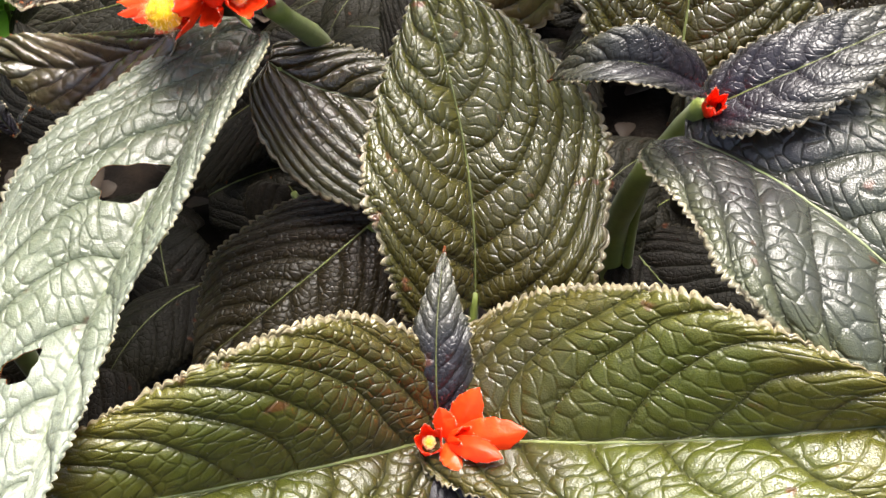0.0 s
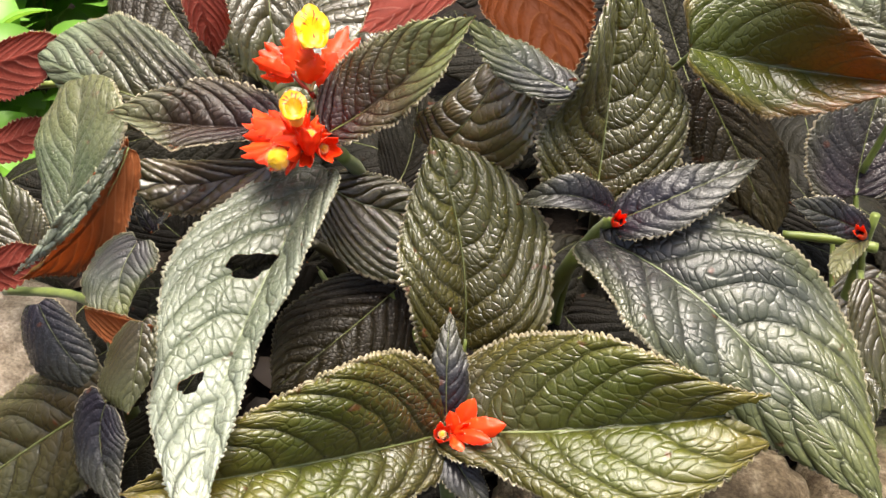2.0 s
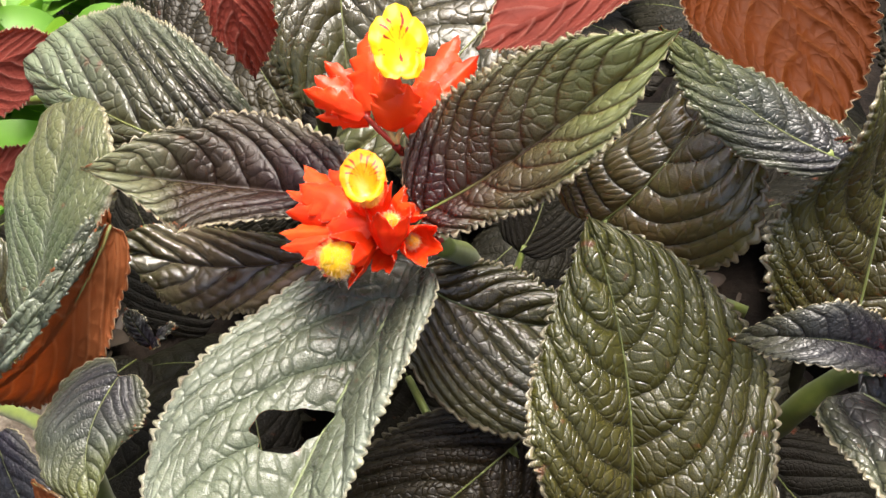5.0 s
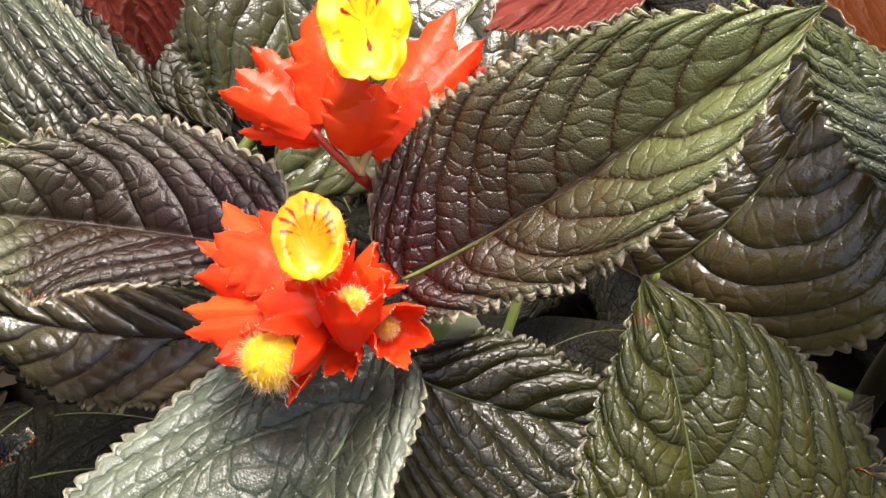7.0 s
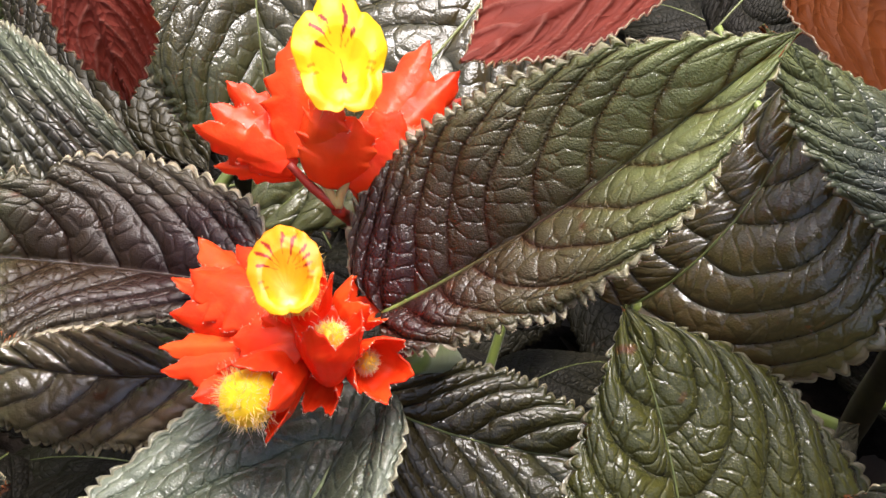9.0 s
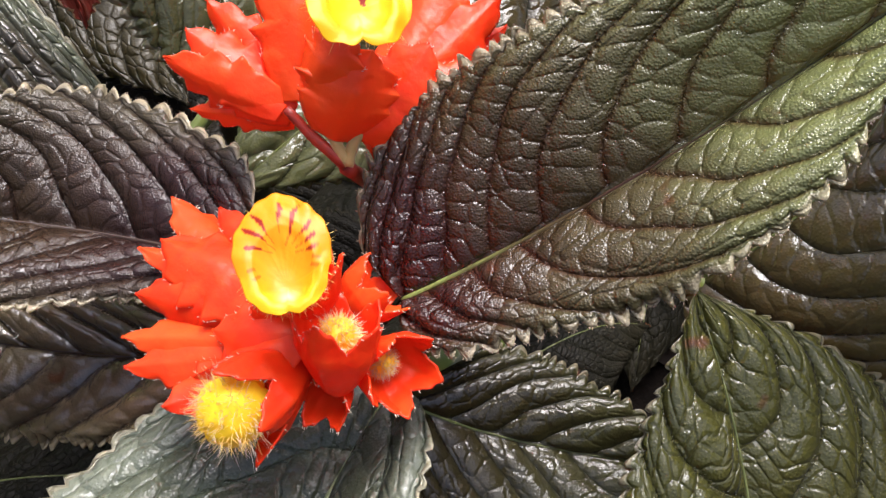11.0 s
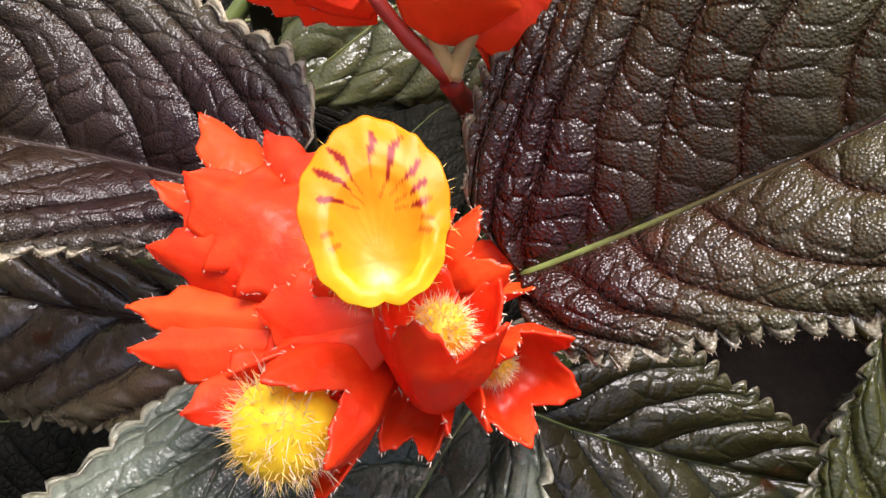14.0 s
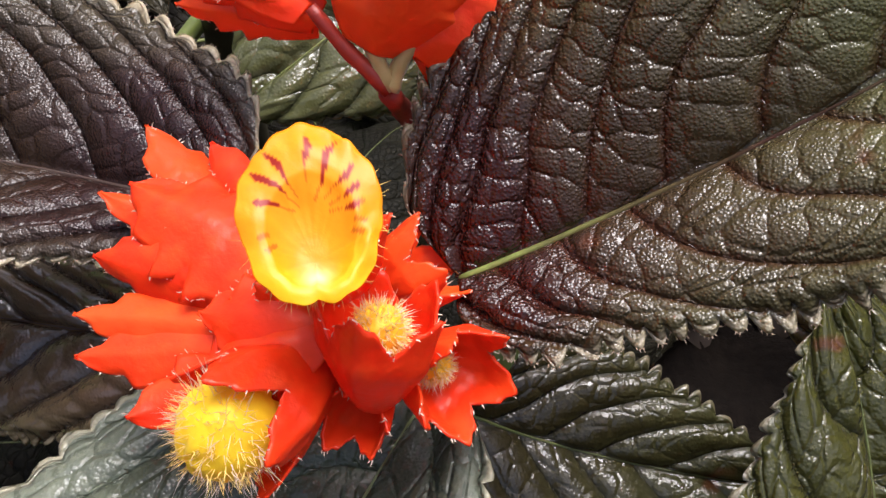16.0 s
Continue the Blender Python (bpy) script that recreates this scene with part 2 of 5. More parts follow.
PALE_EDGE = (0.55, 0.47, 0.32)
TOPS = {
    # the whitish tip colour carries the sheen of the sky on the holed leaf
    "pale": leaf_top("leaf_pale_sheen", (0.060, 0.066, 0.040), (0.15, 0.175, 0.115), (0.36, 0.40, 0.325), PALE_EDGE, rough=0.31, spec=0.75, sheen=0.03, vein=(0.11, 0.135, 0.08), quilt=0.0012, cell=(2.6, 1.9), crease=0.8, rumple=0.9, pebble=1.5),
    "bronze": leaf_top("leaf_bronze", (0.034, 0.0095, 0.006), (0.080, 0.068, 0.028), (0.19, 0.22, 0.08), PALE_EDGE, rough=0.25, spec=0.75, sheen=0.0, rim=0.6, vein=(0.062, 0.010, 0.006), quilt=0.0015, pebble=2.0, brim=0.10, cell=(1.8, 1.3), dots=2700, crease=0.5, rumple=0.2, coat=0.3, hem=0.93),
    "green": leaf_top("leaf_green", (0.07, 0.085, 0.04), (0.085, 0.11, 0.048), (0.13, 0.135, 0.05), PALE_EDGE, rough=0.33, spec=0.7, sheen=0.08, vein=(0.06, 0.075, 0.04), quilt=0.0008),
    "dark": leaf_top("leaf_dark", (0.026, 0.015, 0.019), (0.034, 0.029, 0.024), (0.10, 0.11, 0.045), PALE_EDGE, rough=0.30, spec=0.6, sheen=0.05, rim=0.95, vein=(0.020, 0.014, 0.014), quilt=0.0007),
    "wet": leaf_top("leaf_wet_purple", (0.12, 0.075, 0.045), (0.14, 0.115, 0.075), (0.12, 0.12, 0.06), PALE_EDGE, rough=0.19, spec=1.0, sheen=0.0, vein=(0.055, 0.040, 0.030), quilt=0.0010, cell=(1.6, 0.7), crease=0.4, rumple=0.2, coat=1.0),
    "olive": leaf_top("leaf_olive", (0.050, 0.041, 0.011), (0.080, 0.095, 0.012), (0.140, 0.112, 0.017), PALE_EDGE, rough=0.27, spec=0.8, sheen=0.03, rim=0.65, vein=(0.06, 0.06, 0.013), quilt=0.0013, cell=(2.5, 1.9), crease=0.75, rumple=0.9, pebble=1.6),
    "olive2": leaf_top("leaf_olive_dark", (0.062, 0.052, 0.010), (0.068, 0.064, 0.011), (0.090, 0.090, 0.016), PALE_EDGE, rough=0.24, spec=1.0, sheen=0.03, rim=0.6, vein=(0.044, 0.042, 0.012), spot=(0.20, 0.06, 0.03), pebble=1.5, quilt=0.0012, cell=(2.4, 1.8), crease=0.7, rumple=0.8, coat=0.35),
    "glossy": leaf_top("leaf_glossy", (0.095, 0.066, 0.026), (0.11, 0.090, 0.030), (0.14, 0.135, 0.03), PALE_EDGE, rough=0.24, spec=0.9, sheen=0.03, vein=(0.045, 0.05, 0.033), quilt=0.0014, cell=(1.3, 1.0), crease=0.4, rumple=0.35, coat=0.9),
    "silvery": leaf_top("leaf_silvery", (0.036, 0.034, 0.034), (0.062, 0.070, 0.050), (0.12, 0.135, 0.04), PALE_EDGE, rough=0.27, spec=0.9, sheen=0.03, vein=(0.045, 0.05, 0.033), quilt=0.0013, cell=(2.5, 1.9), crease=0.8, rumple=0.9, pebble=1.6),
    "glossy_olive": leaf_top("leaf_glossy_olive", (0.09, 0.09, 0.03), (0.11, 0.11, 0.036), (0.16, 0.155, 0.05), PALE_EDGE, rough=0.25, spec=0.9, sheen=0.1, vein=(0.08, 0.08, 0.027)),
    "smooth": leaf_top("leaf_smooth_olive", (0.070, 0.085, 0.014), (0.075, 0.075, 0.012), (0.18, 0.060, 0.008), PALE_EDGE, rough=0.24, spec=0.7, sheen=0.0, vein=(0.08, 0.09, 0.026), quilt=0.0006),
    "glossy_dark": leaf_top("leaf_glossy_dark", (0.050, 0.037, 0.014), (0.054, 0.048, 0.018), (0.085, 0.090, 0.034), PALE_EDGE, rough=0.25, spec=0.9, sheen=0.0, vein=(0.032, 0.034, 0.020), quilt=0.0009, cell=(1.8, 1.1), crease=0.6, rumple=0.5, coat=0.1),
    "young": leaf_top("leaf_young", (0.022, 0.018, 0.026), (0.030, 0.030, 0.030), (0.07, 0.07, 0.045), PALE_EDGE, rough=0.30, spec=0.7, sheen=0.0, rim=0.9, vein=(0.016, 0.013, 0.017), quilt=0.0006),
    "lit": leaf_top("leaf_thin_bronze", (0.06, 0.03, 0.016), (0.07, 0.05, 0.02), (0.12, 0.11, 0.03), PALE_EDGE, rough=0.25, spec=0.9, vein=(0.06, 0.05, 0.02), thin=0.5, thru=(0.7, 0.36, 0.15), quilt=0.0005),
    "far": leaf_top("leaf_grey_green", (0.036, 0.028, 0.015), (0.085, 0.088, 0.045), (0.24, 0.29, 0.18), PALE_EDGE, rough=0.25, spec=0.9, sheen=0.08, vein=(0.08, 0.08, 0.045), quilt=0.0015, cell=(2.2, 1.6), crease=0.7),
    "dusky": leaf_top("leaf_dusky", (0.028, 0.011, 0.009), (0.042, 0.028, 0.015), (0.17, 0.18, 0.10), PALE_EDGE, rough=0.25, spec=0.65, sheen=0.0, rim=0.85, vein=(0.030, 0.014, 0.012), quilt=0.0015, pebble=1.7, brim=0.18, cell=(1.8, 1.3), dots=2700, crease=0.5, rumple=0.2, coat=0.05),
    # brown leaves under others: the neighbours' shade is part of this dark colour
    "dim": leaf_top("leaf_bronze_in_shade", (0.022, 0.015, 0.007), (0.024, 0.019, 0.008), (0.034, 0.027, 0.010), PALE_EDGE, rough=0.36, spec=0.4, rim=0.3, vein=(0.022, 0.019, 0.008)),
    # leaves deep in the gaps: shadow is put into this near-black leaf colour
    "shade": leaf_top("leaf_shade_bronze", (0.009, 0.007, 0.004), (0.010, 0.009, 0.005), (0.014, 0.012, 0.006), (0.03, 0.024, 0.01), rough=0.6, spec=0.15, thin=0.15, vein=(0.014, 0.014, 0.006)),
}
UNDER = leaf_under("leaf_underside", (0.42, 0.135, 0.045), (0.5, 0.2, 0.08))
UNDER_BROWN = leaf_under("leaf_underside_brown", (0.17, 0.040, 0.006), (0.22, 0.065, 0.014))
UNDER_RED = leaf_under("leaf_underside_red", (0.34, 0.070, 0.048), (0.46, 0.17, 0.13))
RIB = soft("midrib_green", (0.17, 0.20, 0.055), (0.12, 0.13, 0.035), 0.4, 500)
def fading_rib():
    m, nt, b, out = material("midrib_fading")
    c = ramp(nt, attr(nt, "along").outputs["Fac"], [(0.08, (0.17, 0.20, 0.05)), (0.32, (0.08, 0.06, 0.02)), (0.5, (0.05, 0.018, 0.012)), (0.8, (0.06, 0.06, 0.02))])
    nt.links.new(mix(nt, ramp(nt, noise_tex(nt, 400, 3), [(0.4, (0, 0, 0)), (0.7, (0.6, 0.6, 0.6))]), c, (0.05, 0.03, 0.015)), b.inputs["Base Color"])
    b.inputs["Roughness"].default_value = 0.6
    b.inputs["Specular IOR Level"].default_value = 0.2
    return m


RIB_FADE = fading_rib()
RIB_PALE = soft("midrib_pale", (0.22, 0.26, 0.11), (0.14, 0.17, 0.06), 0.4, 500)
RIB_DARK = soft("midrib_dark", (0.075, 0.05, 0.035), (0.05, 0.03, 0.022), 0.4, 500)
STEM = soft("stem_green", (0.22, 0.27, 0.045), (0.13, 0.17, 0.03), 0.42, 240, 0.0003, 0.15, sheen=0.2)
STEM_RED = soft("stem_red", (0.42, 0.035, 0.015), (0.22, 0.02, 0.012), 0.4, 400, 0.0002, 0.15)
STALK_CREAM = soft("stalk_cream", (0.55, 0.36, 0.14), (0.34, 0.26, 0.07), 0.5, 500, 0.0003, 0.2, sheen=0.4)
STEM_BROWN = soft("stem_brown", (0.055, 0.05, 0.018), (0.03, 0.022, 0.010), 0.55, 200, 0.0004)


def calyx_material():
    """Orange-red fleshy sepals, each a little different, paler and more orange where thin."""
    m, nt, b, out = material("calyx_orange")
    who = nt.nodes.new("ShaderNodeObjectInfo").outputs["Random"]
    fine, broad = noise_tex(nt, 330, 4), noise_tex(nt, 70, 2)
    k = math_node(nt, "ADD", math_node(nt, "MULTIPLY", who, 0.5), math_node(nt, "MULTIPLY", broad, 0.6))
    col = ramp(nt, k, [(0.2, (0.86, 0.026, 0.004)), (0.55, (0.91, 0.054, 0.006)), (0.9, (0.93, 0.100, 0.011))])
    col = mix(nt, ramp(nt, fine, [(0.45, (0, 0, 0)), (0.8, (0.5, 0.5, 0.5))]), col, (0.94, 0.12, 0.013))
    nt.links.new(col, b.inputs["Base Color"])
    nt.links.new(math_node(nt, "MULTIPLY_ADD", fine, 0.25, 0.2), b.inputs["Roughness"])
    b.inputs["Specular IOR Level"].default_value = 0.4
    bump = node(nt, "ShaderNodeBump", Strength=0.6, Distance=0.0006, Height=math_node(nt, "ADD", fine, math_node(nt, "MULTIPLY", noise_tex(nt, 130, 3), 1.2)))
    nt.links.new(bump.outputs[0], b.inputs["Normal"])
    t = node(nt, "ShaderNodeBsdfTranslucent", Color=(0.96, 0.10, 0.008, 1))
    mx = node(nt, "ShaderNodeMixShader", Fac=0.33)
    nt.links.new(b.outputs[0], mx.inputs[1])
    nt.links.new(t.outputs[0], mx.inputs[2])
    nt.links.new(mx.outputs[0], out.inputs["Surface"])
    return m


CALYX = calyx_material()
BUD = soft("bud_yellow", (0.96, 0.72, 0.010), (0.95, 0.62, 0.008), 0.5, 900, 0.0003, 0.4, sheen=0.15)
BUD_GOLD = soft("bud_gold", (0.95, 0.62, 0.012), (0.93, 0.44, 0.010), 0.5, 900, 0.0004, 0.3, sheen=0.15)
HAIR = soft("hair_pale", (0.95, 0.74, 0.22), (0.93, 0.64, 0.14), 0.5, 300, 0.0001, 0.4, through_colour=(0.95, 0.75, 0.35))
FUZZ = soft("hair_tan", (0.42, 0.32, 0.22), (0.36, 0.24, 0.16), 0.5, 300, 0.0001, 0.4)
HAIR_WHITE = soft("hair_white", (0.80, 0.66, 0.52), (0.75, 0.6, 0.45), 0.5, 300, 0.0001, 0.4)


def corolla_material():
    m, nt, b, out = material("corolla_yellow")
    c = attr(nt, "tint")
    fine = noise_tex(nt, 500, 3)
    col = mix(nt, ramp(nt, fine, [(0.35, (0, 0, 0)), (0.7, (0.35, 0.35, 0.35))]), c.outputs["Color"], mix(nt, 1.0, c.outputs["Color"], (0.98, 0.78, 0.55), "MULTIPLY"))
    nt.links.new(col, b.inputs["Base Color"])
    b.inputs["Roughness"].default_value = 0.36
    b.inputs["Specular IOR Level"].default_value = 0.3
    bump = node(nt, "ShaderNodeBump", Strength=0.5, Distance=0.0004, Height=noise_tex(nt, 320, 4))
    nt.links.new(bump.outputs[0], b.inputs["Normal"])
    t = node(nt, "ShaderNodeBsdfTranslucent", Color=col)
    mx = node(nt, "ShaderNodeMixShader", Fac=0.3)
    nt.links.new(b.outputs[0], mx.inputs[1])
    nt.links.new(t.outputs[0], mx.inputs[2])
    nt.links.new(mx.outputs[0], out.inputs["Surface"])
    return m


COROLLA = corolla_material()


def ground_material(name, a, b_, c, rough=0.9, scale=30, moss=None):
    m, nt, b, out = material(name)
    n1, n2, n3 = noise_tex(nt, scale, 6, 0.65), noise_tex(nt, scale * 7, 4), noise_tex(nt, scale * 0.25, 3)
    col = ramp(nt, n1, [(0.32, a), (0.52, b_), (0.7, c)])
    col = mix(nt, ramp(nt, n2, [(0.4, (0, 0, 0)), (0.65, (0.7, 0.7, 0.7))]), col, mix(nt, 1.0, col, (0.45, 0.42, 0.4), "MULTIPLY"))
    if moss:
        col = mix(nt, ramp(nt, n3, [(0.55, (0, 0, 0)), (0.66, (0.8, 0.8, 0.8))]), col, moss)
    nt.links.new(col, b.inputs["Base Color"])
    b.inputs["Roughness"].default_value = rough
    b.inputs["Specular IOR Level"].default_value = 0.12
    h = math_node(nt, "ADD", n1, math_node(nt, "MULTIPLY", n2, 0.4))
    bump = node(nt, "ShaderNodeBump", Strength=0.9, Distance=0.004, Height=h)
    nt.links.new(bump.outputs[0], b.inputs["Normal"])
    return m


EDGING = ground_material("edging_stone", (0.12, 0.095, 0.065), (0.24, 0.20, 0.15), (0.38, 0.33, 0.26), 0.85, 70)
# soil colour taken down to near-black to hold the shade of dense foliage
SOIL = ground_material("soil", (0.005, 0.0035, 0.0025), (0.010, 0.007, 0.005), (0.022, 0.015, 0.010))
STONE = ground_material("stone", (0.045, 0.032, 0.018), (0.13, 0.10, 0.06), (0.30, 0.25, 0.17), 0.85, 60, (0.03, 0.05, 0.012))
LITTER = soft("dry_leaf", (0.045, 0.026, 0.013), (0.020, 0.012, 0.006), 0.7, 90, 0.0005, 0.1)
GRASS = soft("grass_bright", (0.20, 0.42, 0.05), (0.12, 0.28, 0.03), 0.45, 40, 0.0005, 0.35, through_colour=(0.25, 0.45, 0.04))


# ---- mesh helpers ----
def link_mesh(name, verts, faces, mats, parent=None, label="", smooth=True, mat_index=None, origin=None):
    origin = np.zeros(3) if origin is None else np.asarray(origin, float)
    me = bpy.data.meshes.new(name)
    v = np.asarray(verts, float) - origin
    me.from_pydata(v.tolist(), [], faces if isinstance(faces, list) else faces.tolist())
    for m in mats:
        me.materials.append(m)
    if mat_index is not None:
        me.polygons.foreach_set("material_index", np.asarray(mat_index, np.int32))
    if smooth:
        me.polygons.foreach_set("use_smooth", np.ones(len(me.polygons), bool))
    me.update()
    ob = new(name, me)
    if parent is not None:
        ob.parent = parent
    if label:
        ob["label"] = label
    return ob


def attribute(ob, name, values):
    a = ob.data.attributes.new(name, "FLOAT", "POINT")
    a.data.foreach_set("value", np.asarray(values, np.float32).ravel())


def plant(name, at, label, category="plant", group=""):
    e = new(name)
    e.empty_display_size = 0.03
    e.location = at
    return tagged(e, label, category, group)


RNG = np.random.default_rng(7)
LATTICE = RNG.random((64, 64))


def wobble(x, y):
    """Smooth value noise in the plane, -1 to 1."""
    xi, yi = np.floor(x).astype(int), np.floor(y).astype(int)
    fx, fy = x - xi, y - yi
    fx, fy = fx * fx * (3 - 2 * fx), fy * fy * (3 - 2 * fy)
    g = lambda a, b: LATTICE[a % 64, b % 64]
    top = g(xi, yi) * (1 - fx) + g(xi + 1, yi) * fx
    low = g(xi, yi + 1) * (1 - fx) + g(xi + 1, yi + 1) * fx
    return (top * (1 - fy) + low * fy) * 2 - 1


def unit(v):
    v = np.asarray(v, float)
    return v / (np.linalg.norm(v, axis=-1, keepdims=True) + 1e-12)


def turn_between(a, b):
    """Matrices that turn the direction a into each of the directions b."""
    c = np.cross(a, b)
    d = (b @ a)[:, None, None]
    k = np.zeros((len(b), 3, 3))
    k[:, 0, 1], k[:, 0, 2], k[:, 1, 0], k[:, 1, 2], k[:, 2, 0], k[:, 2, 1] = -c[:, 2], c[:, 1], c[:, 2], -c[:, 0], -c[:, 1], c[:, 0]
    return np.eye(3) + k + k @ k / (1 + d)


def tube_data(points, radii, n=10):
    pts, rad = np.asarray(points, float), np.asarray(radii, float)
    tan = unit(np.gradient(pts, axis=0))
    ref = np.array([0.3, 0.9, 0.3]) if abs(tan[0] @ unit([0.3, 0.9, 0.3])) < 0.9 else np.array([1.0, 0, 0])
    a = unit(np.cross(tan, ref))
    b = np.cross(tan, a)
    th = np.linspace(0, 2 * np.pi, n, endpoint=False)
    ring = pts[:, None] + rad[:, None, None] * (np.cos(th)[None, :, None] * a[:, None] + np.sin(th)[None, :, None] * b[:, None])
    v = ring.reshape(-1, 3)
    f = [[i * n + j, i * n + (j + 1) % n, (i + 1) * n + (j + 1) % n, (i + 1) * n + j] for i in range(len(pts) - 1) for j in range(n)]
    f.append(list(range(n))[::-1])
    f.append([(len(pts) - 1) * n + j for j in range(n)])
    return v, f


def curve_points(pts, steps=14):
    """A smooth line through three or more places."""
    p = np.asarray(pts, float)
    t = np.linspace(0, len(p) - 1, steps)
    q = np.vstack([2 * p[0] - p[1], p, 2 * p[-1] - p[-2]])
    i = np.minimum(t.astype(int), len(p) - 2)
    u = (t - i)[:, None]
    a, b, c, d = q[i], q[i + 1], q[i + 2], q[i + 3]
    return 0.5 * (2 * b + (c - a) * u + (2 * a - 5 * b + 4 * c - d) * u**2 + (3 * b - a - 3 * c + d) * u**3)


def stem(name, owner, pts, r0, r1, mat, label="", n=12, steps=18, knobs=0.06):
    line = curve_points(pts, steps)
    rad = np.linspace(r0, r1, steps) * (1 + knobs * np.sin(np.arange(steps) * 1.9))
    v, f = tube_data(line, rad, n)
    return link_mesh(name, v, f, [mat], owner, label, origin=owner.matrix_basis.translation if owner.parent is None else owner.parent.matrix_basis.translation)


# ---- leaves ----
def leaf(owner, base, mid, tip, left, right, sw=0.4, look_="olive2", res=1, bulge=1.0, wave=0.15, veins=7.5, teeth=0, seed=0, under=None, rib=None, holes=(), label="", fuzz=0, root=None, arch=0.07, tip_cut=1.15, blunt=0.27, back=0.18, bites=(), rib_wide=1.0):
    """A toothed, quilted leaf: its midrib runs base - mid - tip, it is broadest at the share sw of its length, and its margins pass
    through left and right: a place at sw, or several places along the margin."""
    B, M, T = (np.asarray(p, float) for p in (base, mid, tip))
    nu, nv = {2: (250, 40), 1: (150, 20), 0: (84, 10)}[res]
    s = np.linspace(0, 1, nu + 1)
    ctl = 2 * M - (B + T) / 2
    line = lambda u: ((1 - u) ** 2)[:, None] * B + (2 * u * (1 - u))[:, None] * ctl + (u**2)[:, None] * T
    tang = lambda u: unit((1 - u)[:, None] * (ctl - B) + u[:, None] * (T - ctl))
    cen, tan = line(s), tang(s)
    at = np.array([sw])
    c0, t0 = line(at)[0], tang(at)[0]
    rot = turn_between(t0, tan)
    low_part = np.clip(1 - ((sw - s) / sw) ** 2, 0, 1) ** blunt
    high_part = np.clip(1 - (np.clip(s - sw, 0, 1) / (1 - sw)) ** 1.7, 0, 1) ** tip_cut
    w = np.maximum(np.where(s < sw, low_part, high_part), 0.012)
    length = np.linalg.norm(np.diff(cen, axis=0), axis=1).sum()
    teeth = teeth or max(16, length / 0.0030)
    av1 = np.linspace(0, 1, nv + 1) ** 0.92
    vv = np.concatenate([-av1[::-1], av1[1:]])
    nc = len(vv)
    side = np.where(vv < 0, 0, 1)
    half_vecs = []
    for places in (left, right):
        places = np.asarray(places, float)
        if places.ndim == 1:
            half_vecs.append(np.repeat((places - c0)[None], nu + 1, 0))
            continue
        knots, offs = [], []
        for p in places:
            i = int(np.argmin(((cen - p) ** 2).sum(1)))
            if not 0.05 < s[i] < 0.87:
                continue
            knots.append(s[i])
            offs.append(rot[i].T @ (p - cen[i]) / max(w[i], 0.22))
        order = np.argsort(knots)
        knots, offs = np.array(knots)[order], np.array(offs)[order]
        flow = np.stack([np.interp(s, knots, offs[:, c]) for c in range(3)], -1)
        ker = np.hanning(2 * (nu // 9) + 3)
        pad = len(ker) // 2
        flow = np.stack([np.convolve(np.pad(flow[:, c], pad, mode="edge"), ker / ker.sum(), "valid") for c in range(3)], -1)
        half_vecs.append(flow)
    vec = np.stack(half_vecs, 1)                                # along, side, xyz
    span_at = np.linalg.norm(vec, axis=2)
    S = np.einsum("nij,nkj->nki", rot, vec)
    av = np.abs(vv)[None, :]
    ss = s[:, None]
    rel = np.array([wobble(ss * 6 + seed * 3.1 + 11 * k, ss * 0 + seed + k * 5) for k in (0, 1)])
    # scalloped teeth on the margin
    grow = np.clip((av - 0.86) / 0.14, 0, 1)
    tooth = lambda k: np.abs(np.sin(np.pi * (teeth * ss + 0.6 * wobble(ss * teeth * 0.5, ss * 0 + seed + 9 * k)))) ** 0.75 * (0.75 + 0.4 * wobble(ss * teeth * 0.9 + 5, ss * 0 + seed + 3 * k))
    reach = np.empty((nu + 1, nc))
    for k in (0, 1):
        cell = side == k
        lobes = 1 + 0.035 * rel[k]
        tk = tooth(k)
        reach[:, cell] = (w[:, None] * lobes * av + grow * (tk - 0.6) * 0.0027 * min(1, length / 0.10) ** 0.5 / span_at[:, k:k + 1] * np.minimum(1, 6 * w[:, None]))[:, cell]
    for u0, k, wide_, deep in bites:
        gone_ = deep * np.clip(1 - ((ss + 0.004 * wobble(av * 9, ss * 0) - u0) / wide_) ** 2, 0, 1) ** 0.5
        reach = np.where((side == k)[None], np.minimum(reach, 1 - gone_) if deep < 1 else reach, reach)
    pos = cen[:, None] + reach[..., None] * S[:, side]
    pos = pos - (np.broadcast_to(back, 2)[side][None] * span_at[:, side] * av**1.5 * np.clip(1 - ss / sw, 0, 1) ** 1.5 * np.clip(w / 0.3, 0, 1)[:, None])[..., None] * tan[:, None]
    # arch of each half, and waves towards the margin
    cross0 = unit(np.cross(S[:, 1] - S[:, 0], tan))
    ww = w[:, None]
    lift = arch * span_at[:, side] * ww * (av * (1 - av) * 4) - 0.05 * span_at[:, side] * ww * av**4
    lift = lift + wave * 0.012 * av**2 * ww * wobble(ss * 7 + seed, vv[None] * 1.3 + seed * 2)
    pos = pos + lift[..., None] * cross0[:, None]
    # quilting: side veins that arch towards the tip, and uneven rungs between them
    jit = wobble(ss * 9 + seed * 1.7, vv[None] * 4 + seed) + 0.8 * wobble(ss * 4 + seed * 2.3, vv[None] * 1.5 + seed * 3)
    sp = span_at[:, side]
    sweep = sp / length * (0.40 * av + 0.95 * av**2.2) * (1.15 - 0.35 * ss) * np.clip(0.25 + ww, 0, 1)
    phi = veins * (ss**0.92 - sweep) + 0.11 * jit + np.where(vv < 0, 0.0, 0.43)[None]
    dist = np.abs(np.sin(np.pi * phi))
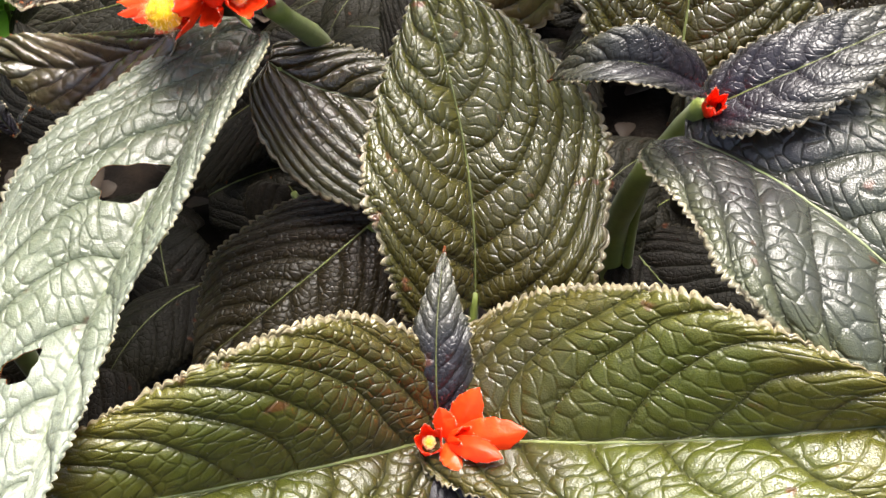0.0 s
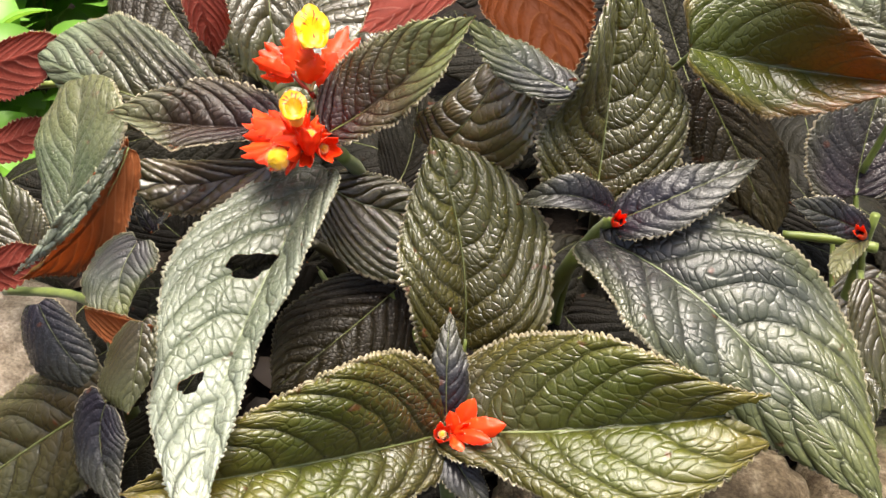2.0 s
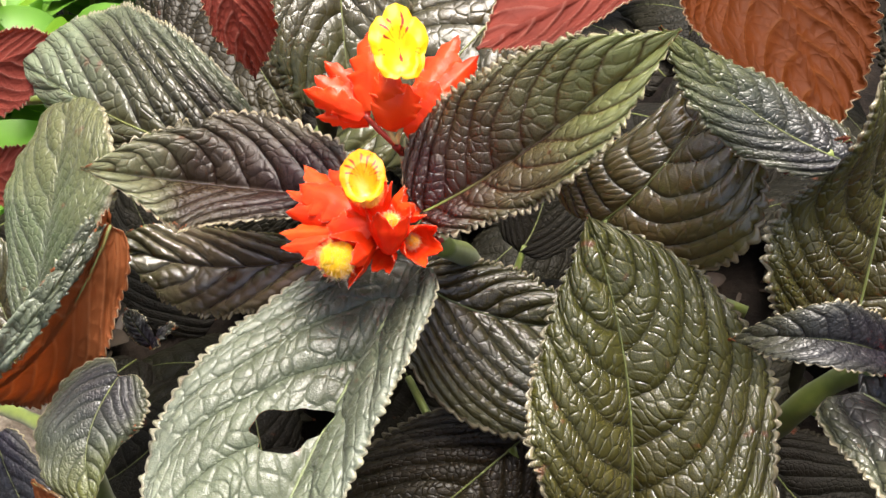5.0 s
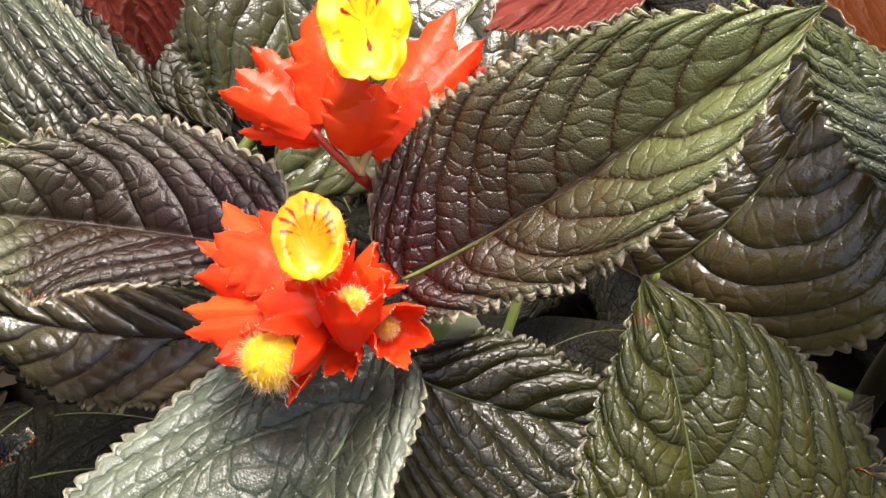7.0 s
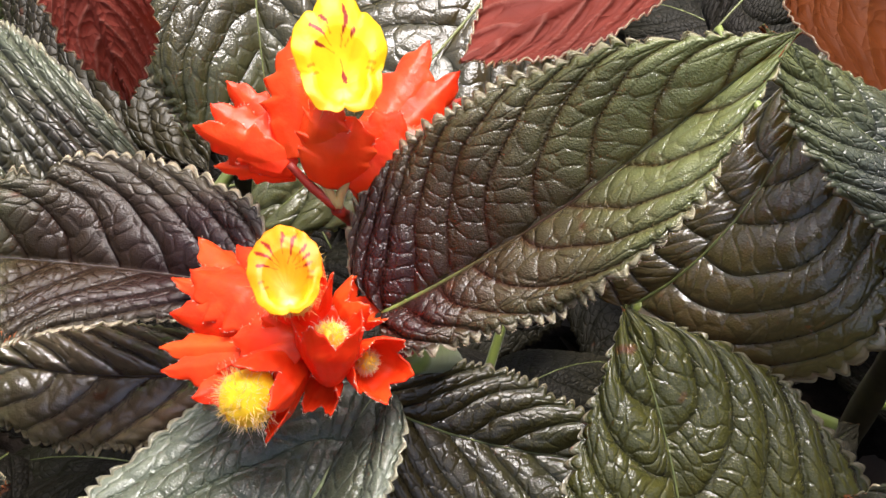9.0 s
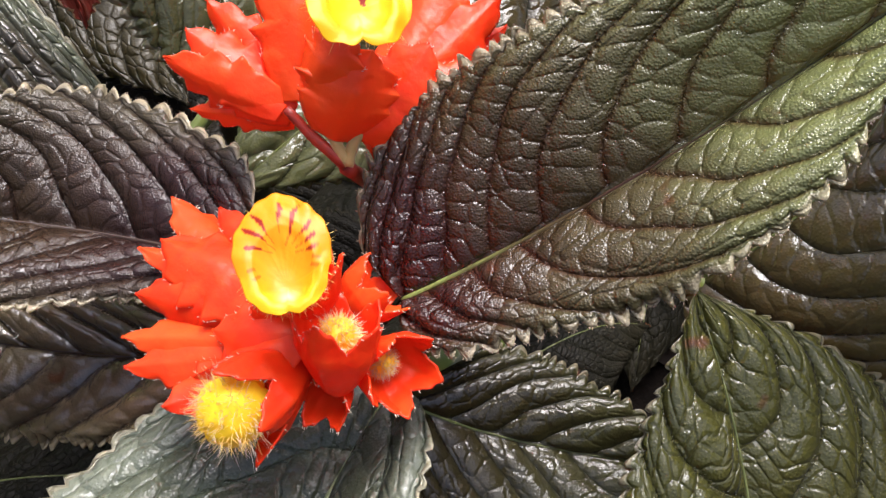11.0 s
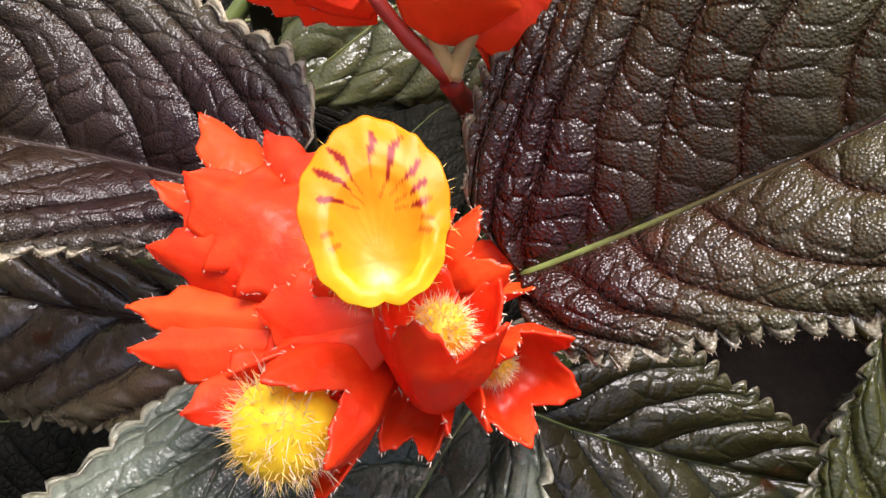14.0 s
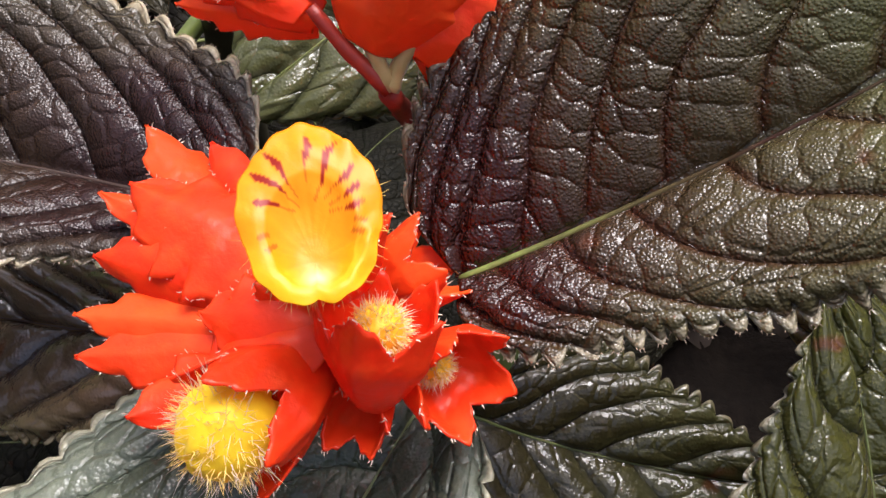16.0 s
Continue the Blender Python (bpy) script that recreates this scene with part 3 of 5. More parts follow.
    strip = np.floor(phi)
    cs = 0.94 * length / (veins * 2.2)
    ladder = (reach * sp + 0.75 * ss * length) / cs + 0.45 * wobble(phi * 1.1 + seed, av * 5 + seed * 5) + 0.37 * strip + seed * 7
    rungs = np.abs(np.sin(np.pi * ladder)) ** 0.6
    big = 0.75 + 0.45 * wobble(ss * 5 + seed * 1.3, vv[None] * 3 + seed * 2.1)
    pillow = (dist**0.55 * 0.66 + dist**0.3 * rungs * (0.20 + 0.16 * wobble(ladder * 0.5, phi + seed))) * big
    near_rib = np.clip(av / 0.05, 0, 1)
    pillow = pillow * (0.35 + 0.65 * np.clip(av / 0.12, 0, 1)) * np.clip((1.02 - av) / 0.16, 0.12, 1)
    du, dv = np.gradient(pos, axis=0), np.gradient(pos, axis=1)
    nrm = unit(np.cross(dv, du))
    size = bulge * 0.0017 * np.clip(length / 0.12, 0.35, 1.15)
    pos = pos + (pillow * size * np.minimum(1, 4 * ww))[..., None] * nrm
    pos = pos - ((1 - near_rib) * 0.0006)[..., None] * nrm
    du, dv = np.gradient(pos, axis=0), np.gradient(pos, axis=1)
    nrm = unit(np.cross(dv, du))
    vein = dist
    gone = np.zeros((nu + 1, nc))
    # eaten holes
    inside = np.zeros((nu + 1, nc), bool)
    for centre, long_, a, b in holes:
        centre, long_ = np.asarray(centre, float), unit(long_)
        i, j = (int(centre[0] * nu), int(np.argmin(np.abs(vv - centre[1])))) if len(centre) == 2 else np.unravel_index(np.argmin(((pos - centre) ** 2).sum(-1)), (nu + 1, nc))
        z = nrm[i, j]
        x = unit(long_ - (long_ @ z) * z)
        y = np.cross(z, x)
        o = pos - pos[i, j]
        ex, ey, ez = o @ x, o @ y, o @ z
        ang = np.arctan2(ey / b, ex / a)
        rho = np.hypot(ex / a, ey / b) / (1 + 0.16 * np.sin(3 * ang + 1) + 0.07 * np.sin(7 * ang))
        hit = (rho < 1) & (np.abs(ez) < 0.03)
        inside |= hit
        push = np.where(hit, 1 / np.maximum(rho, 0.05), 1)
        near_edge = hit & (rho > 0.55)
        moved = pos[i, j] + (ex * push)[..., None] * x + (ey * push)[..., None] * y + ez[..., None] * z
        pos = np.where(near_edge[..., None], moved, pos)
        gone = np.maximum(gone, np.clip(1.35 - rho, 0, 1) * (rho < 1.35))
    # two sheets, closed along the margin
    thick = 0.00045
    top, low = pos.reshape(-1, 3), (pos - thick * nrm).reshape(-1, 3)
    idx = np.arange((nu + 1) * nc).reshape(nu + 1, nc)
    a, b, c, d = idx[:-1, :-1], idx[:-1, 1:], idx[1:, 1:], idx[1:, :-1]
    keep = ~(inside[:-1, :-1] & inside[:-1, 1:] & inside[1:, 1:] & inside[1:, :-1]).ravel()
    quads = np.stack([a, b, c, d], -1).reshape(-1, 4)[keep]
    n = len(top)
    rim = []
    border = list(idx[0, :]) + list(idx[1:, -1]) + list(idx[-1, -2::-1]) + list(idx[-2:0:-1, 0])
    for i in range(len(border)):
        e, f = border[i], border[(i + 1) % len(border)]
        if not (inside.flat[e] and inside.flat[f]):
            rim.append([f, e, e + n, f + n])
    faces = np.vstack([quads, quads[:, ::-1] + n, np.array(rim)])
    mi = np.concatenate([np.zeros(len(quads)), np.ones(len(quads)), np.zeros(len(rim))]).astype(int)
    org = owner.matrix_basis.translation
    ob = link_mesh("leaf", np.vstack([top, low]), faces, [TOPS[look_], under or UNDER], owner, label, mat_index=mi, origin=org)
    two = lambda x: np.tile(np.broadcast_to(x, (nu + 1, nc)).ravel(), 2)
    attribute(ob, "along", two(ss))
    attribute(ob, "across", two(np.maximum(av, np.clip(gone * 1.0, 0, 0.995))))
    attribute(ob, "vein", two(vein))
    attribute(ob, "phi", two(phi + seed * 20))
    attribute(ob, "ladder", two(ladder))
    attribute(ob, "grain", two(np.full((1, 1), float(np.clip(length / 0.11, 0.3, 1.15)))))
    # midrib, tapering to the tip, and the leaf stalk
    k = nc // 2
    st = slice(0, int(nu * 0.96), 6)
    rl = pos[st, k] + nrm[st, k] * 0.00012
    v, f = tube_data(rl, rib_wide * np.linspace(1, 0.35, len(rl)) ** 1.6 * np.clip(length, 0.05, 0.16) * 0.0052, 8)
    attribute(link_mesh("midrib", v, f, [rib or RIB], ob, origin=org), "along", np.repeat(np.linspace(0, 0.96, len(rl)), 8))
    if fuzz:
        rngf = np.random.default_rng(seed)
        fi, fe = rngf.integers(3, nu - 2, fuzz), rngf.integers(0, 2, fuzz) * (nc - 1)
        fp = pos[fi, fe]
        hairs(ob, fp, unit(fp - pos[fi, np.where(fe == 0, 4, nc - 5)]) + 0.5 * nrm[fi, fe], 0.0004, FUZZ, org, 0.7, 0.00005, seed)
    if root is not None:
        r = np.asarray(root, float)
        v, f = tube_data(curve_points([r, (r * 0.45 + B * 0.55) + [0, 0, -0.006], B + 0.004 * tan[0]], 12), np.linspace(0.0024, 0.0016, 12), 8)
        link_mesh("leaf_stalk", v, f, [STEM], ob, origin=org)
    return ob


# ---- flower pieces ----
def hairs(owner, places, normals, size, mat, org, spread=0.5, thick=0.00006, seed=1):
    rng = np.random.default_rng(seed)
    V, F = [], []
    for p, nrm in zip(places, normals):
        d = unit(nrm + rng.normal(0, spread, 3))
        L = size * rng.uniform(0.5, 1.2)
        a = unit(np.cross(d, [0.3, 0.5, 0.8]))
        b = np.cross(d, a)
        bend = rng.normal(0, 0.18, 3) * L
        k = len(V)
        V += [p + thick * a, p - 0.5 * thick * a + 0.87 * thick * b, p - 0.5 * thick * a - 0.87 * thick * b]
        m = p + d * L * 0.55 + bend * 0.3
        V += [m + 0.8 * thick * a, m - 0.4 * thick * a + 0.7 * thick * b, m - 0.4 * thick * a - 0.7 * thick * b, p + d * L + bend]
        for i in range(3):
            j = (i + 1) % 3
            F += [[k + i, k + j, k + 3 + j, k + 3 + i], [k + 3 + i, k + 3 + j, k + 6]]
    ob = link_mesh("hairs", V, F, [mat], owner, origin=org, smooth=False)
    return tagged(ob, kind="stuff")


def frame_of(axis, up=(0, 0, 1)):
    z = unit(axis)
    x = unit(np.cross(np.asarray(up, float), z))
    return x, np.cross(z, x), z


def calyx(owner, foot, mouth, radius, lobes=5, turn=0.0, flare=0.25, cut=0.72, reach=1.0, bud=0.0, seed=0, ragged=0.0, bud_out=0.0, squash=1.0, label=""):
    """A keeled five-pointed cup of fused sepals from foot to mouth, with a hairy bud in it where bud is its radius."""
    foot, mouth = np.asarray(foot, float), np.asarray(mouth, float)
    x, y, z = frame_of(mouth - foot)
    L = np.linalg.norm(mouth - foot)
    rng = np.random.default_rng(seed + 50)
    nt_, nz = 90, 20
    th = np.linspace(0, 2 * np.pi, nt_, endpoint=False)
    ph = (th * lobes / (2 * np.pi) + turn) % 1.0
    point = 1 - np.abs(2 * ph - 1)                              # 0 between lobes, 1 at the point
    which = np.floor(th * lobes / (2 * np.pi) + turn).astype(int) % lobes
    long_ = rng.uniform(0.88, 1.15, lobes)[which]
    bend = rng.uniform(-0.10, 0.16, lobes)[which]
    top = cut + (1.12 * reach - cut) * point**0.75 * long_ + 0.09 * (np.abs(2 * ((ph * 4) % 1) - 1) - 0.5) * np.clip(np.sin(np.pi * point), 0, 1) + ragged * np.abs(np.sin(ph * np.pi * 5)) * (point < 0.85)
    t = np.linspace(0, 1, nz + 1)
    h = t[:, None] * top[None]                                  # height over length
    prof = 0.18 + 0.82 * np.clip(h / 0.60, 0, 1) ** 0.7
    keel = 1 + 0.15 * (point[None] ** 1.5 - 0.45) * np.clip(h * 2, 0, 1)
    out = np.clip(h - 0.6, 0, 1) ** 1.3 * (flare + bend[None]) * 1.6
    tipin = np.clip(h - cut, 0, 1) * 0.12 * (1 - point[None])
    r = radius * (prof * keel + out + tipin)
    crease = 1 + 0.010 * np.sin(th[None] * 17 + 4 * h + seed)
    r = r * crease
    pos = foot + (r * np.cos(th)[None])[..., None] * x + (r * squash * np.sin(th)[None])[..., None] * y + (h * L)[..., None] * z
    inner = pos - 0.00035 * unit(np.cos(th)[None, :, None] * x + np.sin(th)[None, :, None] * y + 0 * pos)
    V = np.vstack([pos.reshape(-1, 3), inner.reshape(-1, 3)])
    n = (nz + 1) * nt_
    F = []
    for i in range(nz):
        for j in range(nt_):
            k = (j + 1) % nt_
            F.append([i * nt_ + j, i * nt_ + k, (i + 1) * nt_ + k, (i + 1) * nt_ + j])
            F.append([n + (i + 1) * nt_ + j, n + (i + 1) * nt_ + k, n + i * nt_ + k, n + i * nt_ + j])
    for j in range(nt_):
        k = (j + 1) % nt_
        F.append([nz * nt_ + j, nz * nt_ + k, n + nz * nt_ + k, n + nz * nt_ + j])
    F.append(list(range(nt_))[::-1])
    org = owner.matrix_basis.translation
    ob = link_mesh("calyx", V, F, [CALYX], owner, label or "orange-red keeled calyx with pointed lobes", origin=org)
    # pale beads and short hairs along the margin
    rimp = pos[-1]
    pick = rng.permutation(nt_)[:38]
    hairs(ob, rimp[pick], unit(rimp[pick] - foot), 0.0007, HAIR_WHITE, org, 0.8, 0.00009, seed)
    if bud:
        c = foot + z * (L * (0.62 + bud_out))
        nb, mb = 24, 16
        bv, bf = [], []
        for i in range(mb + 1):
            for j in range(nb):
                a, e = 2 * np.pi * j / nb, np.pi * i / mb
                k = 1 + 0.07 * np.sin(5 * a + 3 * e) * np.sin(4 * e)
                bv.append(c + bud * k * (np.sin(e) * np.cos(a) * x + np.sin(e) * np.sin(a) * y + 1.05 * np.cos(e) * z))
        for i in range(mb):
            for j in range(nb):
                k = (j + 1) % nb
                bf.append([i * nb + j, (i + 1) * nb + j, (i + 1) * nb + k, i * nb + k])
        link_mesh("bud", bv, bf, [BUD if bud > 0.004 else BUD_GOLD], ob, "yellow bud covered in fine hairs", origin=org)
        dirs = unit(rng.normal(0, 1, (700, 3)))
        dirs = dirs[dirs @ z > -0.25]
        hairs(ob, c + dirs * bud * 0.97, dirs, 0.0018 * (bud / 0.0045) ** 0.8, HAIR, org, 0.4, 0.00005, seed + 3)
        hairs(ob, c + dirs[::2] * bud * 0.97, dirs[::2], 0.0027 * (bud / 0.0045) ** 0.8, HAIR_WHITE, org, 0.35, 0.00004, seed + 4)
    return ob


def sepal(owner, foot, tip, wide, face, seed=0, keel=0.22, belly=0.0, notch=0.42, widest=0.50):
    """One free lobe of a calyx: pointed, keeled, toothed towards the tip, its outer side turned to face."""
    foot, tip, face = (np.asarray(q, float) for q in (foot, tip, face))
    t = unit(tip - foot)
    z = unit(face - (face @ t) * t)
    x = np.cross(t, z)
    L = np.linalg.norm(tip - foot)
    nu, nv = 72, 9
    u = np.linspace(0, 1, nu + 1)[:, None]
    v = np.linspace(-1, 1, 2 * nv + 1)[None]
    w = np.where(u < widest, 0.45 + 0.55 * np.sin(np.pi / 2 * u / widest) ** 0.8, np.clip(1 - (np.clip(u - widest, 0, 1) / (1 - widest)) ** 1.7, 0, 1) ** 0.85)
    saw = (u * 5.0 + seed * 0.37 + 0.45 * (v > 0)) % 1
    saw = np.where(saw < 0.78, saw / 0.78, (1 - saw) / 0.22) - 0.55
    jag = 1 + notch * saw * np.abs(v) ** 3 * np.clip((u - 0.30) / 0.12, 0, 1)
    half = wide / 2 * w * jag
    up = -keel * wide * np.abs(v) ** 1.4 * w + belly * L * np.sin(np.pi * u) + 0.02 * wide * wobble(u * 5 + seed, v * 2 + seed)
    pos = foot + (u * L)[..., None] * t + (half * v)[..., None] * x + up[..., None] * z
    du, dv = np.gradient(pos, axis=0), np.gradient(pos, axis=1)
    nrm = unit(np.cross(dv, du))
    nrm = nrm * np.sign(np.sum(nrm * z))
    nc = 2 * nv + 1
    n = (nu + 1) * nc
    V = np.vstack([pos.reshape(-1, 3), (pos - 0.0003 * nrm).reshape(-1, 3)])
    idx = np.arange(n).reshape(nu + 1, nc)
    q = np.stack([idx[:-1, :-1], idx[:-1, 1:], idx[1:, 1:], idx[1:, :-1]], -1).reshape(-1, 4)
    ring = list(idx[0]) + list(idx[1:, -1]) + list(idx[-1, -2::-1]) + list(idx[-2:0:-1, 0])
    rimq = [[ring[(i + 1) % len(ring)], ring[i], ring[i] + n, ring[(i + 1) % len(ring)] + n] for i in range(len(ring))]
    F = np.vstack([q, q[:, ::-1] + n, np.array(rimq)])
    top_owner = owner.parent or owner
    org = top_owner.matrix_basis.translation
    ob = link_mesh("sepal", V, F, [CALYX], owner, origin=org)
    rng = np.random.default_rng(seed)
    k = rng.integers(20, nu, 40)
    e = rng.integers(0, 2, 40) * (nc - 1)
    hairs(owner, pos[k, e], unit(pos[k, e] - foot), 0.0006, HAIR_WHITE, org, 0.9, 0.00008, seed)
    return ob


def corolla(owner, foot, face, up, high, wide, seed=0, golden=0.29, deep=0.13, lobe=0.07, pale=0.85, stripes=((-70, 0.42, 0.80), (-46, 0.42, 1.04), (-29, 0.50, 1.08), (1, 0.66, 1.10), (24, 0.42, 1.10), (47, 0.52, 0.92), (68, 0.50, 0.80), (86, 0.46, 0.70)), label=""):
    """A tubular yellow flower that opens into five rounded lobes; red-brown stripes on the upper lobes, a pale lower lip."""
    foot, face, up = (np.asarray(p, float) for p in (foot, face, up))
    z = unit(face - foot)
    y = unit(up - (up @ z) * z)
    x = np.cross(y, z)
    L = np.linalg.norm(face - foot)
    nt_, nr = 140, 44
    th = np.linspace(0, 2 * np.pi, nt_, endpoint=False)          # from straight up, clockwise as seen from the front
    r = np.linspace(0, 1, nr + 1)
    shape = 1 + lobe * (np.abs(np.cos(2.5 * th)) ** 0.7 - 0.6) + 0.008 * np.sin(11 * th + seed) + 0.012 * np.sin(17 * th + 2 * seed)
    dx, dy = np.sin(th) * wide / 2 * shape, np.cos(th) * high / 2 * shape
    R = r[:, None]
    low = np.clip(-np.cos(th), 0, 1)[None]
    cup = -deep * wide * np.clip(1 - (R / 0.62) ** 2, 0, 1) ** 1.0
    rim = -0.10 * wide * np.clip(R - 0.72, 0, 1) ** 1.4 * 3 + 0.10 * wide * low * np.clip(R - 0.55, 0, 1) * 2
    ripple = 0.012 * wide * np.sin(9 * th[None] + 2 * R) * R**3 + 0.03 * wide * R * wobble(np.sin(th)[None] * 3 * R + R * 2 + seed, np.cos(th)[None] * 3 * R + R)
    off = np.array([0.0, -0.24 * high])
    px = dx[None] * R + off[0] * np.clip(1 - R, 0, 1)
    py = dy[None] * R + off[1] * np.clip(1 - R, 0, 1)
    pos = face + px[..., None] * x + py[..., None] * y + (cup + rim + ripple)[..., None] * z
    # outside: from the margin back into the tube
    nb = 16
    u = np.linspace(0, 1, nb + 1)[1:, None]
    tube_r = wide * 0.30
    bx = (dx[None] * (1 - u) ** 2.2 + tube_r * np.sin(th)[None] * (1 - (1 - u) ** 2.2)) * (1 - 0.25 * u)
    by = (dy[None] * (1 - u) ** 2.2 + (tube_r * np.cos(th)[None] - 0.08 * high) * (1 - (1 - u) ** 2.2)) * (1 - 0.25 * u)
    bz = (pos[-1] - face) @ z
    bzz = bz[None] * (1 - u) - 0.0006 - L * u**1.2
    back = face + bx[..., None] * x + by[..., None] * y + bzz[..., None] * z
    allp = np.concatenate([pos, back], 0)
    rows_ = allp.shape[0]
    V = allp.reshape(-1, 3)
    F = []
    for i in range(rows_ - 1):
        for j in range(nt_):
            k = (j + 1) % nt_
            F.append([i * nt_ + j, (i + 1) * nt_ + j, (i + 1) * nt_ + k, i * nt_ + k][::-1])
    org = owner.matrix_basis.translation
    ob = link_mesh("corolla", V, F, [COROLLA], owner, label, origin=org)
    tone = np.zeros((rows_, nt_, 4))
    gold, lemon, cream = np.array([0.80, golden, 0.001, 1]), np.array([0.80, 0.42, 0.002, 1]), np.array([0.95, 0.86, 0.42, 1])
    RR = np.concatenate([np.repeat(R, nt_, 1), np.ones((nb, nt_))], 0)
    TT = np.repeat(th[None], rows_, 0)
    k = np.clip((-np.cos(TT) - 0.2) / 0.5, 0, 1)[..., None] * np.clip((RR - 0.35) / 0.3, 0, 1)[..., None]
    tone[:] = gold
    tone = tone * (1 - k) + lemon * k
    # bright highlight in the throat, painted as a cream spot in the tint
    spotlight = np.exp(-(((RR * np.sin(TT)) / 0.17) ** 2 + ((RR * np.cos(TT) + 0.42) / 0.20) ** 2))[..., None]
    tone = tone * (1 - pale * spotlight) + cream * pale * spotlight
    red = np.array([0.26, 0.010, 0.003, 1])
    fx, fy = px / (wide / 2), py / (wide / 2)
    turn, far = np.degrees(np.arctan2(fx, fy)), np.hypot(fx, fy)
    for a, r0, r1 in stripes:
        mid_r = (far - (r0 + r1) / 2) / (r1 - r0)
        thick = 0.052 * np.clip(1.15 - 1.5 * np.abs(mid_r - 0.12), 0.2, 1)
        streak = (np.abs(np.radians(turn - a) - 0.05 * np.sin(7 * far + a)) * far < thick) & (np.abs(mid_r) < 0.5)
        faint = (np.abs(np.radians(turn - a)) * far < 0.016) & (far > r0 - 0.22) & (far <= r0)
        front = tone[:nr + 1]
        front[streak] = red
        front[faint] = front[faint] * 0.5 + red * 0.5
    for a in (105, 118, 84, -112, -128):
        m = (np.abs(np.radians(turn - a)) * far < 0.035) & (far > 0.62) & (far < 0.80)
        tone[:nr + 1][m] = tone[:nr + 1][m] * 0.45 + red * 0.55
    tone[nr + 1:] = np.array([0.93, 0.66, 0.10, 1])
    ca = ob.data.attributes.new("tint", "FLOAT_COLOR", "POINT")
    ca.data.foreach_set("color", tone.astype(np.float32).ravel())
    rng = np.random.default_rng(seed + 9)
    bi, bj = rng.integers(0, nb - 3, 420), rng.integers(0, nt_, 420)
    pts = back[bi, bj]
    axis_pts = face + ((pts - face) @ z)[:, None] * z
    hairs(ob, pts, unit(pts - axis_pts), 0.0016, HAIR, org, 0.35, 0.00005, seed)
    return ob


# ---- ground ----
def ground():
    n = 140
    g = np.linspace(-1, 1, n)
    k = np.sign(g) * (0.45 * np.abs(g) + 60 * np.abs(g) ** 9)
    X, Y = np.meshgrid(k, k + 0.0, indexing="ij")
    Y = Y + 0.15
    near = np.exp(-((X**2 + (Y - 0.15) ** 2) / 0.8))
    Z = near * (0.010 * wobble(X * 14 + 5, Y * 14) + 0.006 * wobble(X * 45, Y * 45 + 3))
    V = np.stack([X, Y, Z], -1).reshape(-1, 3)
    i = np.arange(n * n).reshape(n, n)
    F = np.stack([i[:-1, :-1], i[1:, :-1], i[1:, 1:], i[:-1, 1:]], -1).reshape(-1, 4)
    return tagged(link_mesh("ground", V, F, [SOIL]), "garden soil under the plants, their shade put into its near-black colour", "ground", kind="structure")


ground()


def boulder(name, at, size, seed, label, mat=None):
    nb, mb = 72, 40
    V, F = [], []
    for i in range(mb + 1):
        for j in range(nb):
            a, e = 2 * math.pi * j / nb, math.pi * i / mb
            d = np.array([math.sin(e) * math.cos(a), math.sin(e) * math.sin(a), math.cos(e)])
            q = np.sign(d) * np.abs(d) ** 0.55
            V.append(q)
    V = np.array(V)
    k = 1 + 0.10 * wobble(V[:, 0] * 2 + seed, V[:, 1] * 2 + V[:, 2]) + 0.045 * wobble(V[:, 0] * 7 + seed, V[:, 1] * 7 + V[:, 2] * 5)
    V = V * k[:, None] * np.asarray(size)
    for i in range(mb):
        for j in range(nb):
            F.append([i * nb + j, (i + 1) * nb + j, (i + 1) * nb + (j + 1) % nb, i * nb + (j + 1) % nb])
    ob = link_mesh(name, V, F, [mat or STONE])
    ob.location = at
    return tagged(ob, label, "stone")


boulder("stone", (0.17, 0.055, 0.028), (0.10, 0.075, 0.045), 3, "rough brown bedding stone with patches of moss")
boulder("stone", (0.33, 0.06, 0.025), (0.075, 0.08, 0.042), 5, "rough brown bedding stone with patches of moss")
boulder("stone", (-0.30, 0.20, 0.025), (0.10, 0.065, 0.045), 8, "pale brown edging stone beside the plants", EDGING)

# ---- plants ----
PLANTS = {
    "flower": plant("flowering_plant", (0.0, 0.205, 0.0), "bronze-leaved plant with orange calyces and yellow flowers", group="bronze-leaved plants"),
    "front": plant("flowering_plant", (0.055, 0.095, 0.0), "plant with broad olive leaves and one small orange flower", group="bronze-leaved plants"),
    "right": plant("flowering_plant", (0.118, 0.185, 0.0), "plant with large glossy leaf and dark young shoot", group="bronze-leaved plants"),
    "back": plant("flowering_plant", (0.155, 0.265, 0.0), "tall plant with upright olive leaves and orange undersides", group="bronze-leaved plants"),
    "far": plant("flowering_plant", (-0.06, 0.30, 0.0), "plant with pale quilted leaves and pink undersides", group="bronze-leaved plants"),
    "left": plant("flowering_plant", (-0.14, 0.14, 0.0), "plant with crowded dark leaves and orange undersides", group="bronze-leaved plants"),
    "edge": plant("flowering_plant", (0.295, 0.19, 0.0), "plant with small dark leaves and thin stems", group="bronze-leaved plants"),
}
